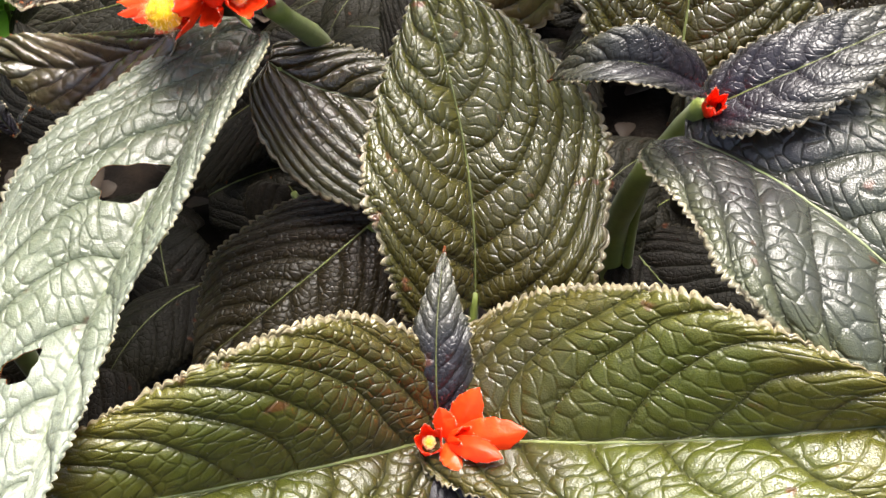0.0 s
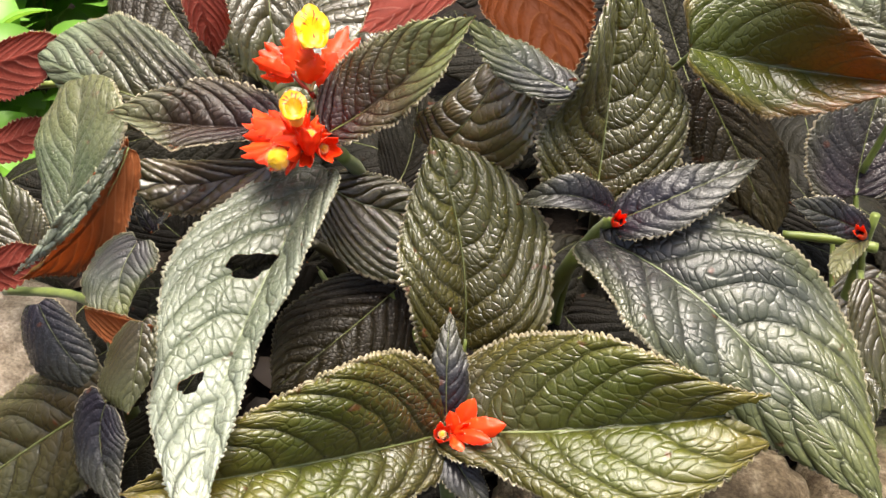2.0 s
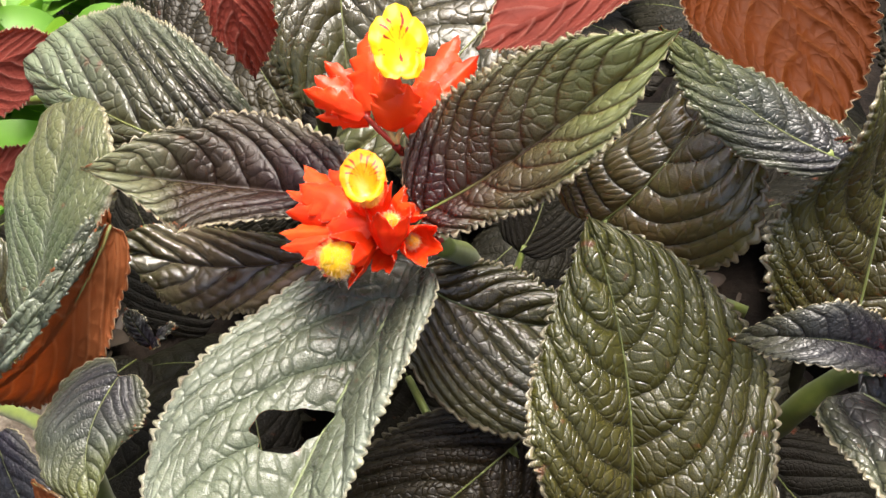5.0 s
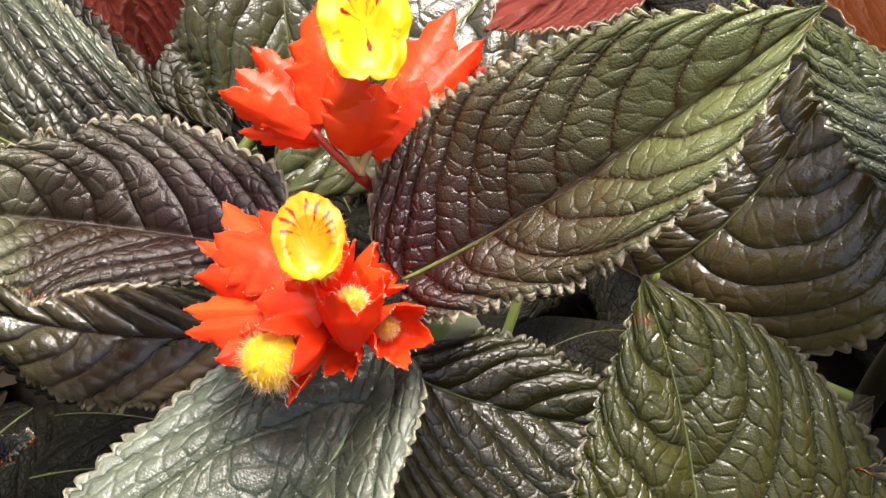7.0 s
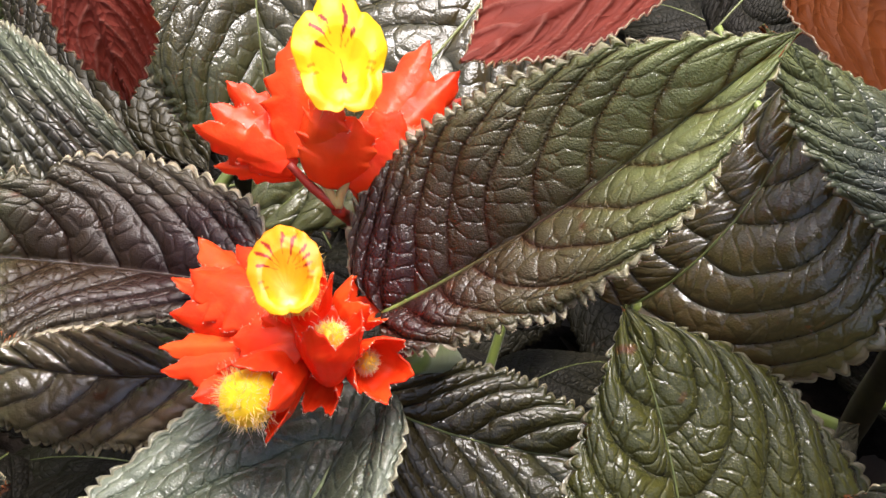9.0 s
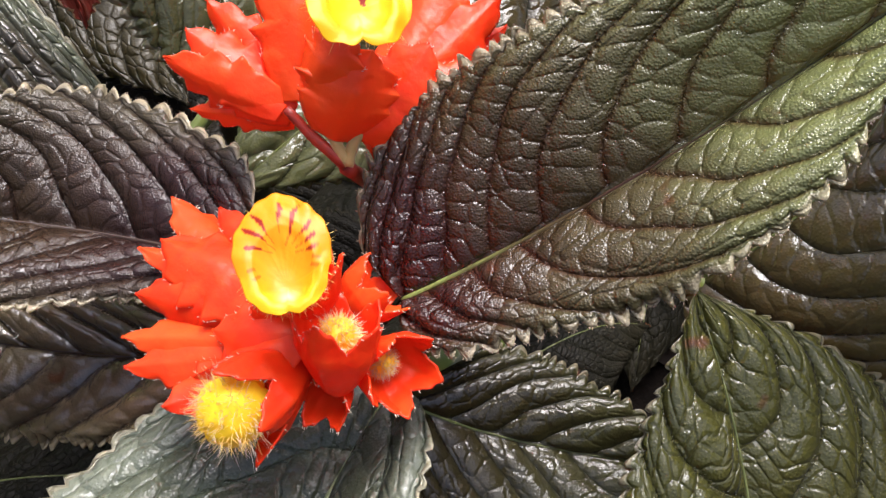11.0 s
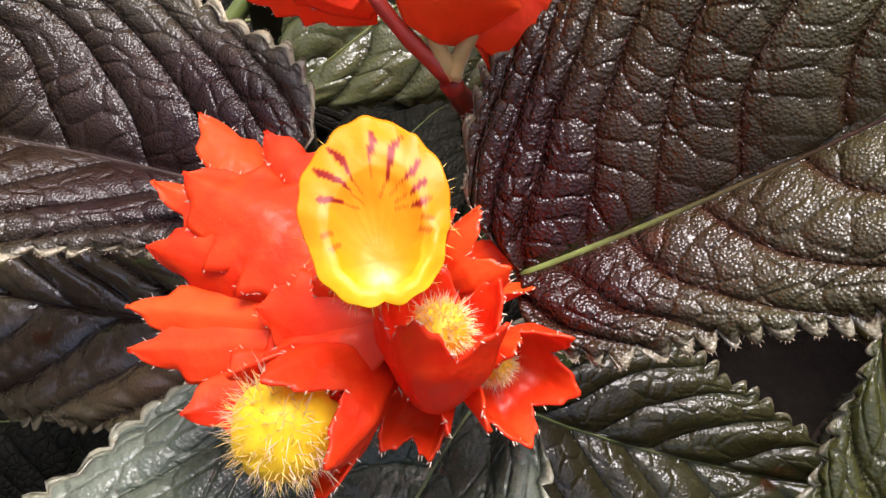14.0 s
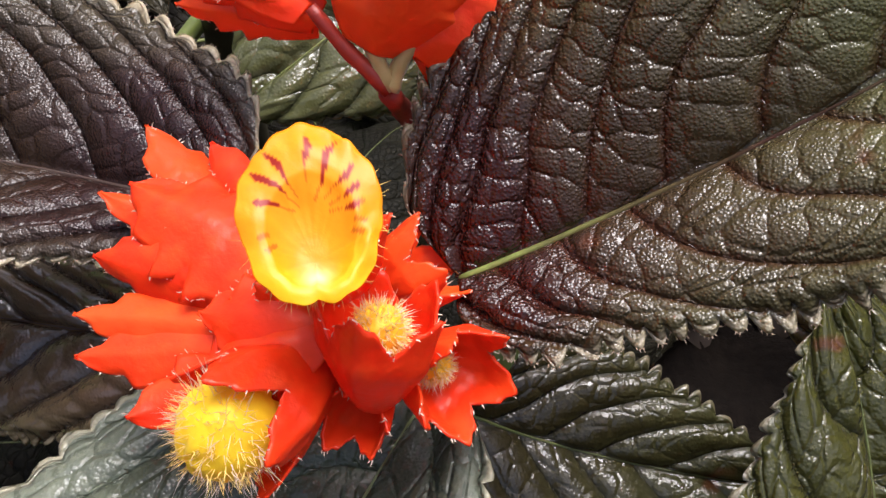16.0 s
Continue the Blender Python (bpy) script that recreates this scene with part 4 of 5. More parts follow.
leaf(PLANTS['flower'], (-0.0079, 0.1730, 0.2310), (-0.0445, 0.0830, 0.2055), (-0.0520, -0.0040, 0.1880), ((0.0048, 0.1547, 0.2400), (-0.0109, 0.1226, 0.2360), (-0.0201, 0.0936, 0.2230), (-0.0325, 0.0810, 0.2140), (-0.0410, 0.0400, 0.2010)), ((-0.0524, 0.1705, 0.2220), (-0.0755, 0.1430, 0.2220), (-0.0870, 0.1200, 0.2170), (-0.0850, 0.0950, 0.2120), (-0.0803, 0.0650, 0.1990), (-0.0840, 0.0524, 0.1950), (-0.0745, 0.0305, 0.1920)), arch=.05, sw=.40, look_='pale', wave=.3, res=2, back=(0.0, 0.12), blunt=.27, tip_cut=.75, seed=1, holes=(((-0.0415, 0.1190, 0.2190), (0.0190, 0.0040, 0.0029), 0.0118, 0.0062), ((-0.0620, 0.0640, 0.1900), (0.0090, 0.0070, 0.0053), 0.0064, 0.0040)), rib=RIB_PALE, rib_wide=0.8, veins=8, label="leaf with sky sheen in its pale colour, two eaten holes and a folded margin")
leaf(PLANTS['flower'], (-0.0060, 0.1765, 0.2530), (0.0270, 0.1850, 0.2735), (0.0650, 0.1935, 0.3085), ((-0.0103, 0.1952, 0.2671), (0.0058, 0.1994, 0.2844), (0.0247, 0.2007, 0.2958), (0.0433, 0.1960, 0.3055)), ((0.0020, 0.1660, 0.2550), (0.0152, 0.1680, 0.2600), (0.0362, 0.1660, 0.2765), (0.0500, 0.1720, 0.2910), (0.0600, 0.1820, 0.3010)), sw=.36, look_='bronze', res=2, bulge=.55, blunt=.40, back=(0.12, 0.10), fuzz=800, seed=2, rib=RIB_FADE, rib_wide=1.05, veins=8, teeth=34, label="bronze quilted leaf with a green tip")
leaf(PLANTS['flower'], (-0.0369, 0.1874, 0.2476), (-0.0853, 0.2022, 0.2370), (-0.1163, 0.1859, 0.2584), ((-0.0567, 0.1814, 0.2430), (-0.0745, 0.1770, 0.2455), (-0.0975, 0.1810, 0.2465)), ((-0.0450, 0.2000, 0.2640), (-0.0698, 0.2240, 0.2520), (-0.0892, 0.2140, 0.2560), (-0.1080, 0.2040, 0.2540)), sw=.42, look_='dusky', res=2, bulge=.75, fuzz=1000, seed=3, rib=RIB_DARK, rib_wide=0.6, bites=((0.55, 1, 0.045, 0.32),), label="dark quilted leaf with a bite out of its margin")
leaf(PLANTS['flower'], (-0.0381, 0.1780, 0.2302), (-0.0901, 0.1963, 0.2003), (-0.1271, 0.1992, 0.2087), (-0.0873, 0.1761, 0.1958), (-0.1005, 0.2140, 0.2030), sw=.45, look_='wet', bulge=1.7, veins=7, res=2, seed=4, rib=RIB_DARK, rib_wide=0.6, blunt=.33)
leaf(PLANTS['flower'], (-0.0109, 0.1826, 0.2126), (0.0172, 0.1812, 0.1963), (0.0596, 0.1767, 0.1964), (0.0213, 0.1959, 0.2062), (0.0221, 0.1452, 0.1774), sw=.42, look_='glossy_dark', bulge=1.1, res=2, veins=7, seed=5, root=(0.0000, 0.2050, 0.1826))
leaf(PLANTS['front'], (0.0480, 0.0718, 0.1454), (-0.0130, 0.0440, 0.1640), (-0.0928, 0.0216, 0.1750), ((0.0330, 0.0340, 0.1470), (0.0020, 0.0080, 0.1540), (-0.0350, -0.0040, 0.1680)), ((0.0402, 0.0900, 0.1790), (0.0249, 0.0878, 0.1952), (0.0053, 0.0649, 0.2110), (-0.0146, 0.0579, 0.2060), (-0.0315, 0.0537, 0.1980)), sw=.38, look_='olive', res=2, seed=6)
leaf(PLANTS['front'], (0.0503, 0.0723, 0.1487), (0.1345, 0.0640, 0.1640), (0.2460, 0.0710, 0.1810), ((0.0714, 0.1063, 0.1687), (0.0952, 0.1045, 0.1882), (0.1202, 0.0930, 0.2035), (0.1456, 0.0800, 0.2034), (0.1707, 0.0705, 0.1960), (0.1997, 0.0690, 0.1830)), ((0.0783, 0.0460, 0.1538), (0.0951, 0.0290, 0.1560), (0.1125, 0.0222, 0.1580), (0.1449, 0.0186, 0.1610), (0.1748, 0.0304, 0.1630), (0.2087, 0.0564, 0.1651)), sw=.4, look_='olive', res=2, tip_cut=1.25, seed=7)
leaf(PLANTS['front'], (0.0517, 0.0768, 0.1503), (0.0519, 0.0918, 0.1745), (0.0537, 0.1199, 0.1863), (0.0411, 0.0862, 0.1635), (0.0640, 0.0882, 0.1655), sw=.3, look_='young', seed=8)
leaf(PLANTS['front'], (0.0517, 0.0677, 0.1442), (0.0613, 0.0519, 0.1387), (0.0741, 0.0379, 0.1294), (0.0688, 0.0555, 0.1395), (0.0497, 0.0473, 0.1427), sw=.4, look_='young', seed=9)
leaf(PLANTS['front'], (0.0613, 0.1212, 0.1542), (0.0590, 0.1520, 0.2020), (0.0441, 0.1908, 0.2393), ((0.0342, 0.1660, 0.2240), (0.0281, 0.1404, 0.2113), (0.0330, 0.1158, 0.1960)), ((0.0705, 0.1871, 0.2301), (0.0896, 0.1762, 0.2177), (0.1051, 0.1640, 0.1990), (0.1095, 0.1416, 0.1880), (0.1024, 0.1156, 0.1790)), blunt=.22, sw=.35, look_='olive2', res=2, bulge=1.3, seed=10, root=(0.0550, 0.0950, 0.1242))
leaf(PLANTS['right'], (0.1315, 0.1563, 0.1979), (0.1880, 0.1020, 0.1945), (0.2490, 0.0188, 0.1600), ((0.1955, 0.1549, 0.2169), (0.2196, 0.1365, 0.2168), (0.2446, 0.1230, 0.1950), (0.2517, 0.0843, 0.1860), (0.2501, 0.0523, 0.1760)), ((0.1283, 0.1149, 0.2108), (0.1358, 0.0920, 0.2088), (0.1700, 0.0680, 0.1850), (0.2093, 0.0500, 0.1623), (0.2331, 0.0350, 0.1580)), sw=.4, look_='silvery', res=2, seed=11, rib=RIB_PALE, rib_wide=0.8)
leaf(PLANTS['right'], (0.1404, 0.1576, 0.2117), (0.1750, 0.1627, 0.2277), (0.2128, 0.1808, 0.2326), (0.1591, 0.1726, 0.2303), (0.1683, 0.1419, 0.2215), sw=.38, look_='young', seed=12)
leaf(PLANTS['right'], (0.1337, 0.1544, 0.2211), (0.1085, 0.1445, 0.2407), (0.0869, 0.1550, 0.2244), (0.1101, 0.1337, 0.2413), (0.1167, 0.1530, 0.2476), sw=.4, look_='young', seed=13)
leaf(PLANTS['right'], (0.0486, 0.2088, 0.2158), (0.0720, 0.2140, 0.2460), (0.0962, 0.2516, 0.2686), (0.0369, 0.2245, 0.2275), ((0.0830, 0.1842, 0.2234), (0.0946, 0.1756, 0.2433), (0.0964, 0.1922, 0.2552)), sw=.42, look_='glossy', res=2, seed=14, root=(0.1011, 0.1908, 0.1931))
leaf(PLANTS['back'], (0.1293, 0.1724, 0.2148), (0.1347, 0.2030, 0.2600), (0.1385, 0.2408, 0.3115), ((0.1195, 0.1904, 0.2917), (0.1155, 0.1826, 0.2732), (0.0974, 0.1803, 0.2533), (0.0975, 0.1686, 0.2395)), ((0.1678, 0.2022, 0.2663), (0.1748, 0.2029, 0.2596), (0.1755, 0.1842, 0.2380)), sw=.33, look_='olive2', res=2, seed=15, root=(0.1446, 0.2276, 0.1969))
leaf(PLANTS['back'], (0.1722, 0.2075, 0.2806), (0.2244, 0.2098, 0.2671), (0.2840, 0.1830, 0.2760), ((0.1850, 0.2350, 0.3050), (0.2327, 0.2000, 0.3093)), ((0.1815, 0.1961, 0.2697), (0.2087, 0.1877, 0.2529), (0.2341, 0.1825, 0.2586)), sw=.42, look_='smooth', veins=6, bulge=.6, seed=16, root=(0.1579, 0.2585, 0.2126))
leaf(PLANTS['back'], (0.1127, 0.1826, 0.2733), (0.0869, 0.1907, 0.2839), (0.0600, 0.1971, 0.3068), (0.0772, 0.1816, 0.2807), (0.0990, 0.2005, 0.2837), sw=.42, look_='silvery', seed=17, root=(0.1342, 0.2245, 0.2361))
leaf(PLANTS['back'], (0.0835, 0.2576, 0.3068), (0.0998, 0.2271, 0.2913), (0.1111, 0.1890, 0.2726), (0.0670, 0.2118, 0.2987), (0.1241, 0.2301, 0.2942), sw=.45, look_='lit', seed=18, under=UNDER_BROWN, label="leaf showing its orange-brown underside")
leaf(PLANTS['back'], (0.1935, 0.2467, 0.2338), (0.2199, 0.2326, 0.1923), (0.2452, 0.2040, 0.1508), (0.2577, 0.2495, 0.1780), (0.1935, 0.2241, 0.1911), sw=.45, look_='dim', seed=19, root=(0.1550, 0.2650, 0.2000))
leaf(PLANTS['back'], (0.0728, 0.2694, 0.2904), (0.0402, 0.2389, 0.2888), (0.0087, 0.2132, 0.2862), (0.0250, 0.2670, 0.2951), (0.0389, 0.2233, 0.2848), sw=.45, look_='lit', seed=20, under=UNDER_RED, label="leaf showing its red underside")
leaf(PLANTS['far'], (-0.0755, 0.2298, 0.2174), (-0.1287, 0.2415, 0.2287), (-0.1925, 0.2897, 0.2197), (-0.1452, 0.2407, 0.2099), (-0.1339, 0.2869, 0.2517), sw=.45, look_='far', res=2, tip_cut=.8, seed=21, root=(-0.0636, 0.2839, 0.1943))
leaf(PLANTS['far'], (-0.2492, 0.2943, 0.2033), (-0.2093, 0.2905, 0.2163), (-0.1750, 0.2928, 0.2296), (-0.1983, 0.2735, 0.2026), (-0.2010, 0.3003, 0.2285), sw=.45, look_='lit', seed=22, under=UNDER_RED, label="leaf showing its red underside", root=(-0.1900, 0.2961, 0.1939))
leaf(PLANTS['far'], (-0.0810, 0.2514, 0.3008), (-0.0736, 0.2391, 0.2820), (-0.0707, 0.2344, 0.2567), (-0.0822, 0.2327, 0.2828), (-0.0611, 0.2431, 0.2761), sw=.45, look_='lit', seed=23, under=UNDER_RED, label="drooping leaf tip with a pink underside")
leaf(PLANTS['far'], (-0.0497, 0.3033, 0.2815), (-0.0448, 0.2650, 0.2584), (-0.0393, 0.2395, 0.2268), (-0.0195, 0.2691, 0.2484), (-0.0736, 0.2517, 0.2634), sw=.45, look_='glossy_dark', seed=24, root=(-0.0572, 0.3009, 0.2220))
leaf(PLANTS['far'], (0.0283, 0.3051, 0.2637), (-0.0084, 0.2557, 0.2442), (-0.0484, 0.2238, 0.2216), (0.0162, 0.2427, 0.2340), (-0.0391, 0.2826, 0.2483), sw=.45, look_='glossy_dark', seed=25, root=(-0.0203, 0.3023, 0.2286))
leaf(PLANTS['left'], (-0.1529, 0.1632, 0.1878), (-0.1488, 0.1955, 0.2121), (-0.1501, 0.2467, 0.2338), (-0.1821, 0.2400, 0.2064), (-0.1145, 0.1943, 0.2457), sw=.70, look_='green', tip_cut=.45, wave=.4, blunt=.6, back=0, seed=26)
leaf(PLANTS['left'], (-0.1062, 0.1730, 0.2460), (-0.1262, 0.1434, 0.2201), (-0.1715, 0.1451, 0.1801), (-0.1281, 0.1404, 0.2270), (-0.1285, 0.1405, 0.1940), sw=.55, look_='lit', wave=.6, res=2, seed=27, label="leaf showing its orange underside")
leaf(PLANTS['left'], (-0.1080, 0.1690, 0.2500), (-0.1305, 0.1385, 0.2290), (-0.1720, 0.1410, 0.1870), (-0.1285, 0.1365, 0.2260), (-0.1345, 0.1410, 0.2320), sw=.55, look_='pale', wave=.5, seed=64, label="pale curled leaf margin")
leaf(PLANTS['left'], (-0.0993, 0.1346, 0.2187), (-0.1064, 0.1163, 0.2093), (-0.0998, 0.0995, 0.2028), (-0.0880, 0.1190, 0.2153), (-0.1278, 0.1217, 0.2034), sw=.45, look_='silvery', blunt=.4, res=2, seed=28)
leaf(PLANTS['left'], (-0.0851, 0.0821, 0.2207), (-0.0872, 0.0648, 0.2082), (-0.0901, 0.0493, 0.1960), (-0.0784, 0.0675, 0.2108), (-0.1070, 0.0656, 0.1964), sw=.5, look_='glossy_dark', seed=29)
leaf(PLANTS['left'], (-0.1213, 0.1049, 0.2038), (-0.0985, 0.0913, 0.2129), (-0.0792, 0.0787, 0.2217), (-0.0913, 0.0773, 0.2022), (-0.0998, 0.0924, 0.2140), sw=.5, look_='lit', seed=30, label="leaf showing its orange underside")
leaf(PLANTS['left'], (-0.1666, 0.1429, 0.1627), (-0.1489, 0.1191, 0.1522), (-0.1278, 0.1050, 0.1385), (-0.1375, 0.1253, 0.1596), (-0.1740, 0.1222, 0.1344), sw=.42, look_='young', seed=31)
leaf(PLANTS['left'], (-0.1247, 0.0950, 0.1414), (-0.1885, 0.0972, 0.0852), (-0.2455, 0.0765, 0.0485), (-0.1593, 0.0661, 0.0802), (-0.1995, 0.1328, 0.1001), sw=.42, look_='glossy_dark', seed=32)
leaf(PLANTS['left'], (-0.1236, 0.0924, 0.1431), (-0.1260, 0.0745, 0.1258), (-0.1106, 0.0476, 0.1207), (-0.1097, 0.0726, 0.1365), (-0.1462, 0.0821, 0.1165), sw=.42, look_='young', seed=33)
leaf(PLANTS['left'], (-0.1004, 0.1582, 0.2027), (-0.1026, 0.1582, 0.2125), (-0.1045, 0.1598, 0.2209), (-0.1058, 0.1568, 0.2117), (-0.1010, 0.1622, 0.2130), sw=.45, look_='young', seed=35)
leaf(PLANTS['left'], (-0.1004, 0.1582, 0.2027), (-0.0936, 0.1577, 0.2107), (-0.0877, 0.1569, 0.2159), (-0.0936, 0.1611, 0.2110), (-0.0945, 0.1555, 0.2089), sw=.45, look_='young', seed=36)
leaf(PLANTS['back'], (0.1150, 0.1876, 0.2762), (0.1065, 0.1854, 0.2728), (0.0985, 0.1832, 0.2666), (0.1052, 0.1865, 0.2739), (0.1082, 0.1834, 0.2708), sw=.5, look_='lit', seed=37, under=UNDER_RED, label="curled leaf margin with a pink underside", root=(0.1357, 0.2277, 0.2367))
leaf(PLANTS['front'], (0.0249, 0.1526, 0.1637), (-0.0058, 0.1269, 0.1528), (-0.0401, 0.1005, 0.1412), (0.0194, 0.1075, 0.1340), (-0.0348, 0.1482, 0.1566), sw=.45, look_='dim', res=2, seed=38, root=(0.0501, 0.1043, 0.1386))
leaf(PLANTS['left'], (-0.2008, 0.2121, 0.1238), (-0.2168, 0.2331, 0.1372), (-0.2331, 0.2620, 0.1582), (-0.2419, 0.2342, 0.1313), (-0.1956, 0.2345, 0.1455), sw=.45, look_='glossy_dark', seed=39)
leaf(PLANTS['left'], (-0.2131, 0.1664, 0.1631), (-0.1868, 0.1666, 0.1675), (-0.1639, 0.1684, 0.1790), (-0.1882, 0.1592, 0.1562), (-0.1859, 0.1746, 0.1780), sw=.5, look_='lit', seed=40, under=UNDER_RED, label="leaf showing its red underside")
leaf(PLANTS['left'], (-0.2354, 0.2614, 0.1715), (-0.2112, 0.2656, 0.1756), (-0.1897, 0.2756, 0.1852), (-0.2077, 0.2564, 0.1667), (-0.2112, 0.2739, 0.1835), sw=.5, look_='lit', seed=41, under=UNDER_RED, label="leaf showing its red underside")
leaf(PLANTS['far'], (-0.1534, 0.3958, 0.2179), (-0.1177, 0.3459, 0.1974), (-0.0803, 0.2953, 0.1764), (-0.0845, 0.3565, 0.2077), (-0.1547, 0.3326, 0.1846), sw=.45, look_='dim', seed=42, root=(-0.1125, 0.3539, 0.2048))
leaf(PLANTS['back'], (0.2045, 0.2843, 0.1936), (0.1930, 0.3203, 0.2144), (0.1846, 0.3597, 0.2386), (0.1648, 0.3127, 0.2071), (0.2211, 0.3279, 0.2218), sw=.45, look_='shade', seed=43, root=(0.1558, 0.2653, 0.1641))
leaf(PLANTS['edge'], (0.2914, 0.2202, 0.1706), (0.3001, 0.2490, 0.1915), (0.3205, 0.2959, 0.2326), (0.2623, 0.2420, 0.1930), (0.3333, 0.2388, 0.1914), sw=.4, look_='dark', seed=44, root=(0.2950, 0.1900, 0.1406))
leaf(PLANTS['edge'], (0.2904, 0.1901, 0.1680), (0.2638, 0.1877, 0.1837), (0.2379, 0.1879, 0.1950), (0.2638, 0.1807, 0.1770), (0.2676, 0.1955, 0.1913), sw=.4, look_='young', seed=45, root=(0.2950, 0.1900, 0.1380))
leaf(PLANTS['edge'], (0.2881, 0.1878, 0.1658), (0.2660, 0.1651, 0.1758), (0.2583, 0.1485, 0.1737), (0.2700, 0.1584, 0.1763), (0.2599, 0.1662, 0.1769), sw=.5, look_='glossy_olive', seed=46)
leaf(PLANTS['edge'], (0.2807, 0.1563, 0.1673), (0.2858, 0.1301, 0.1489), (0.2949, 0.0988, 0.1257), (0.3134, 0.1332, 0.1450), (0.2685, 0.1237, 0.1497), sw=.45, look_='glossy_dark', seed=47, root=(0.2950, 0.1900, 0.1373))
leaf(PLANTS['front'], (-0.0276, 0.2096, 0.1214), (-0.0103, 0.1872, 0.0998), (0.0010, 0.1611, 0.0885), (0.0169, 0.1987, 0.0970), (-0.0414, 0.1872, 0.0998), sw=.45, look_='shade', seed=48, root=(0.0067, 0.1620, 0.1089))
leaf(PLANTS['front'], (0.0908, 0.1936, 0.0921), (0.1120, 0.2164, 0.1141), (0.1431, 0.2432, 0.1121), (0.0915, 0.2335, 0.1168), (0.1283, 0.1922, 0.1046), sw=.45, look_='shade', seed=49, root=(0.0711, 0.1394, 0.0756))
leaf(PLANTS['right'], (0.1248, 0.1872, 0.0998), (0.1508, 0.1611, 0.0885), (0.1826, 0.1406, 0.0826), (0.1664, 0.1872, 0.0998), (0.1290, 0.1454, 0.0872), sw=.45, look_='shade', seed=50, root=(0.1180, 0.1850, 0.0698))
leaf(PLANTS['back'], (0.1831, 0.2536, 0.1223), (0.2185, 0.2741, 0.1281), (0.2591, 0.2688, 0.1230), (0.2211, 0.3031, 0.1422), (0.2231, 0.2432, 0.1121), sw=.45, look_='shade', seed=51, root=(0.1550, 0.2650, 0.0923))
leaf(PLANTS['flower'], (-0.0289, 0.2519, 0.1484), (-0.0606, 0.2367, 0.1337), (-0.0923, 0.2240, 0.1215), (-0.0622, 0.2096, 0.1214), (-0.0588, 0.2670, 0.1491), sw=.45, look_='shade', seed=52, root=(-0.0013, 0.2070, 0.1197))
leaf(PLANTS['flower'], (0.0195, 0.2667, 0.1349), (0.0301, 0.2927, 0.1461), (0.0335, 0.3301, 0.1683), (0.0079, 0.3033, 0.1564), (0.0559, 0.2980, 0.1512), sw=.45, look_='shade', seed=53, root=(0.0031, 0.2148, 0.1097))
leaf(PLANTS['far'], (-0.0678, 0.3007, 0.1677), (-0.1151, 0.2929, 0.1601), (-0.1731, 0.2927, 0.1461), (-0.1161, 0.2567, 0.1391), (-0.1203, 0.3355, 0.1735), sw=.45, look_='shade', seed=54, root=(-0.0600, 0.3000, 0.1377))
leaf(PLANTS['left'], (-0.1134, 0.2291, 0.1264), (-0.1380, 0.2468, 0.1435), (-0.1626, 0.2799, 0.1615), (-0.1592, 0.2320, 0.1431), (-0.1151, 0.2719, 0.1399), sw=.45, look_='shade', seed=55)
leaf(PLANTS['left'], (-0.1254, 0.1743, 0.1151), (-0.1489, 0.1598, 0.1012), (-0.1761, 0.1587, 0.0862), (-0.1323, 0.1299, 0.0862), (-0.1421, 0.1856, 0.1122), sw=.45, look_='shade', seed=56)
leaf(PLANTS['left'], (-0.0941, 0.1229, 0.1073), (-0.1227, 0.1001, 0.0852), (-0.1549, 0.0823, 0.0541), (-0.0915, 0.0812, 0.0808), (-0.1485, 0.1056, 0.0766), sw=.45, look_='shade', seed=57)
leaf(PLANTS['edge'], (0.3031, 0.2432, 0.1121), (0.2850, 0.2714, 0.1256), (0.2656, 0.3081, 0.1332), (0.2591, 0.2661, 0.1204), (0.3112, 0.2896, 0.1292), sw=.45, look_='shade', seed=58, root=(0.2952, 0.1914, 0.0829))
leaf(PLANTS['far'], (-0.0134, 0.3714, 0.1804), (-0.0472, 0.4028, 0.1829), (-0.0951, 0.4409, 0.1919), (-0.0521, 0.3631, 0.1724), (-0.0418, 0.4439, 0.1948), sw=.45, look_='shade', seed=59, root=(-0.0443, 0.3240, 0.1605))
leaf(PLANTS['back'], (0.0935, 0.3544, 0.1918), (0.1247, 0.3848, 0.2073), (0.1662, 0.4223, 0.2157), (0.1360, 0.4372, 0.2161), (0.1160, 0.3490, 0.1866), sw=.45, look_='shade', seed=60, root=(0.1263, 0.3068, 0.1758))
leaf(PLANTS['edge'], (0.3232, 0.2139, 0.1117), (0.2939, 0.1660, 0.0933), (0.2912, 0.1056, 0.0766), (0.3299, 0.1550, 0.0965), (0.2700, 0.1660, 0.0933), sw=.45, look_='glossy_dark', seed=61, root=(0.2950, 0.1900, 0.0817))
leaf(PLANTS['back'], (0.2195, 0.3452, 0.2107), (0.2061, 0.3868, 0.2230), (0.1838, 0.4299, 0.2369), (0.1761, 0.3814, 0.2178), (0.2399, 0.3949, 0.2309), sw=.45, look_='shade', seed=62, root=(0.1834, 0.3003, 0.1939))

leaf(PLANTS['edge'], (0.3095, 0.2395, 0.2550), (0.2782, 0.2515, 0.2700), (0.2571, 0.2918, 0.2750), (0.2590, 0.2500, 0.2620), (0.2980, 0.2634, 0.2850), sw=.45, look_='far', seed=63, root=(0.2950, 0.2300, 0.1800))
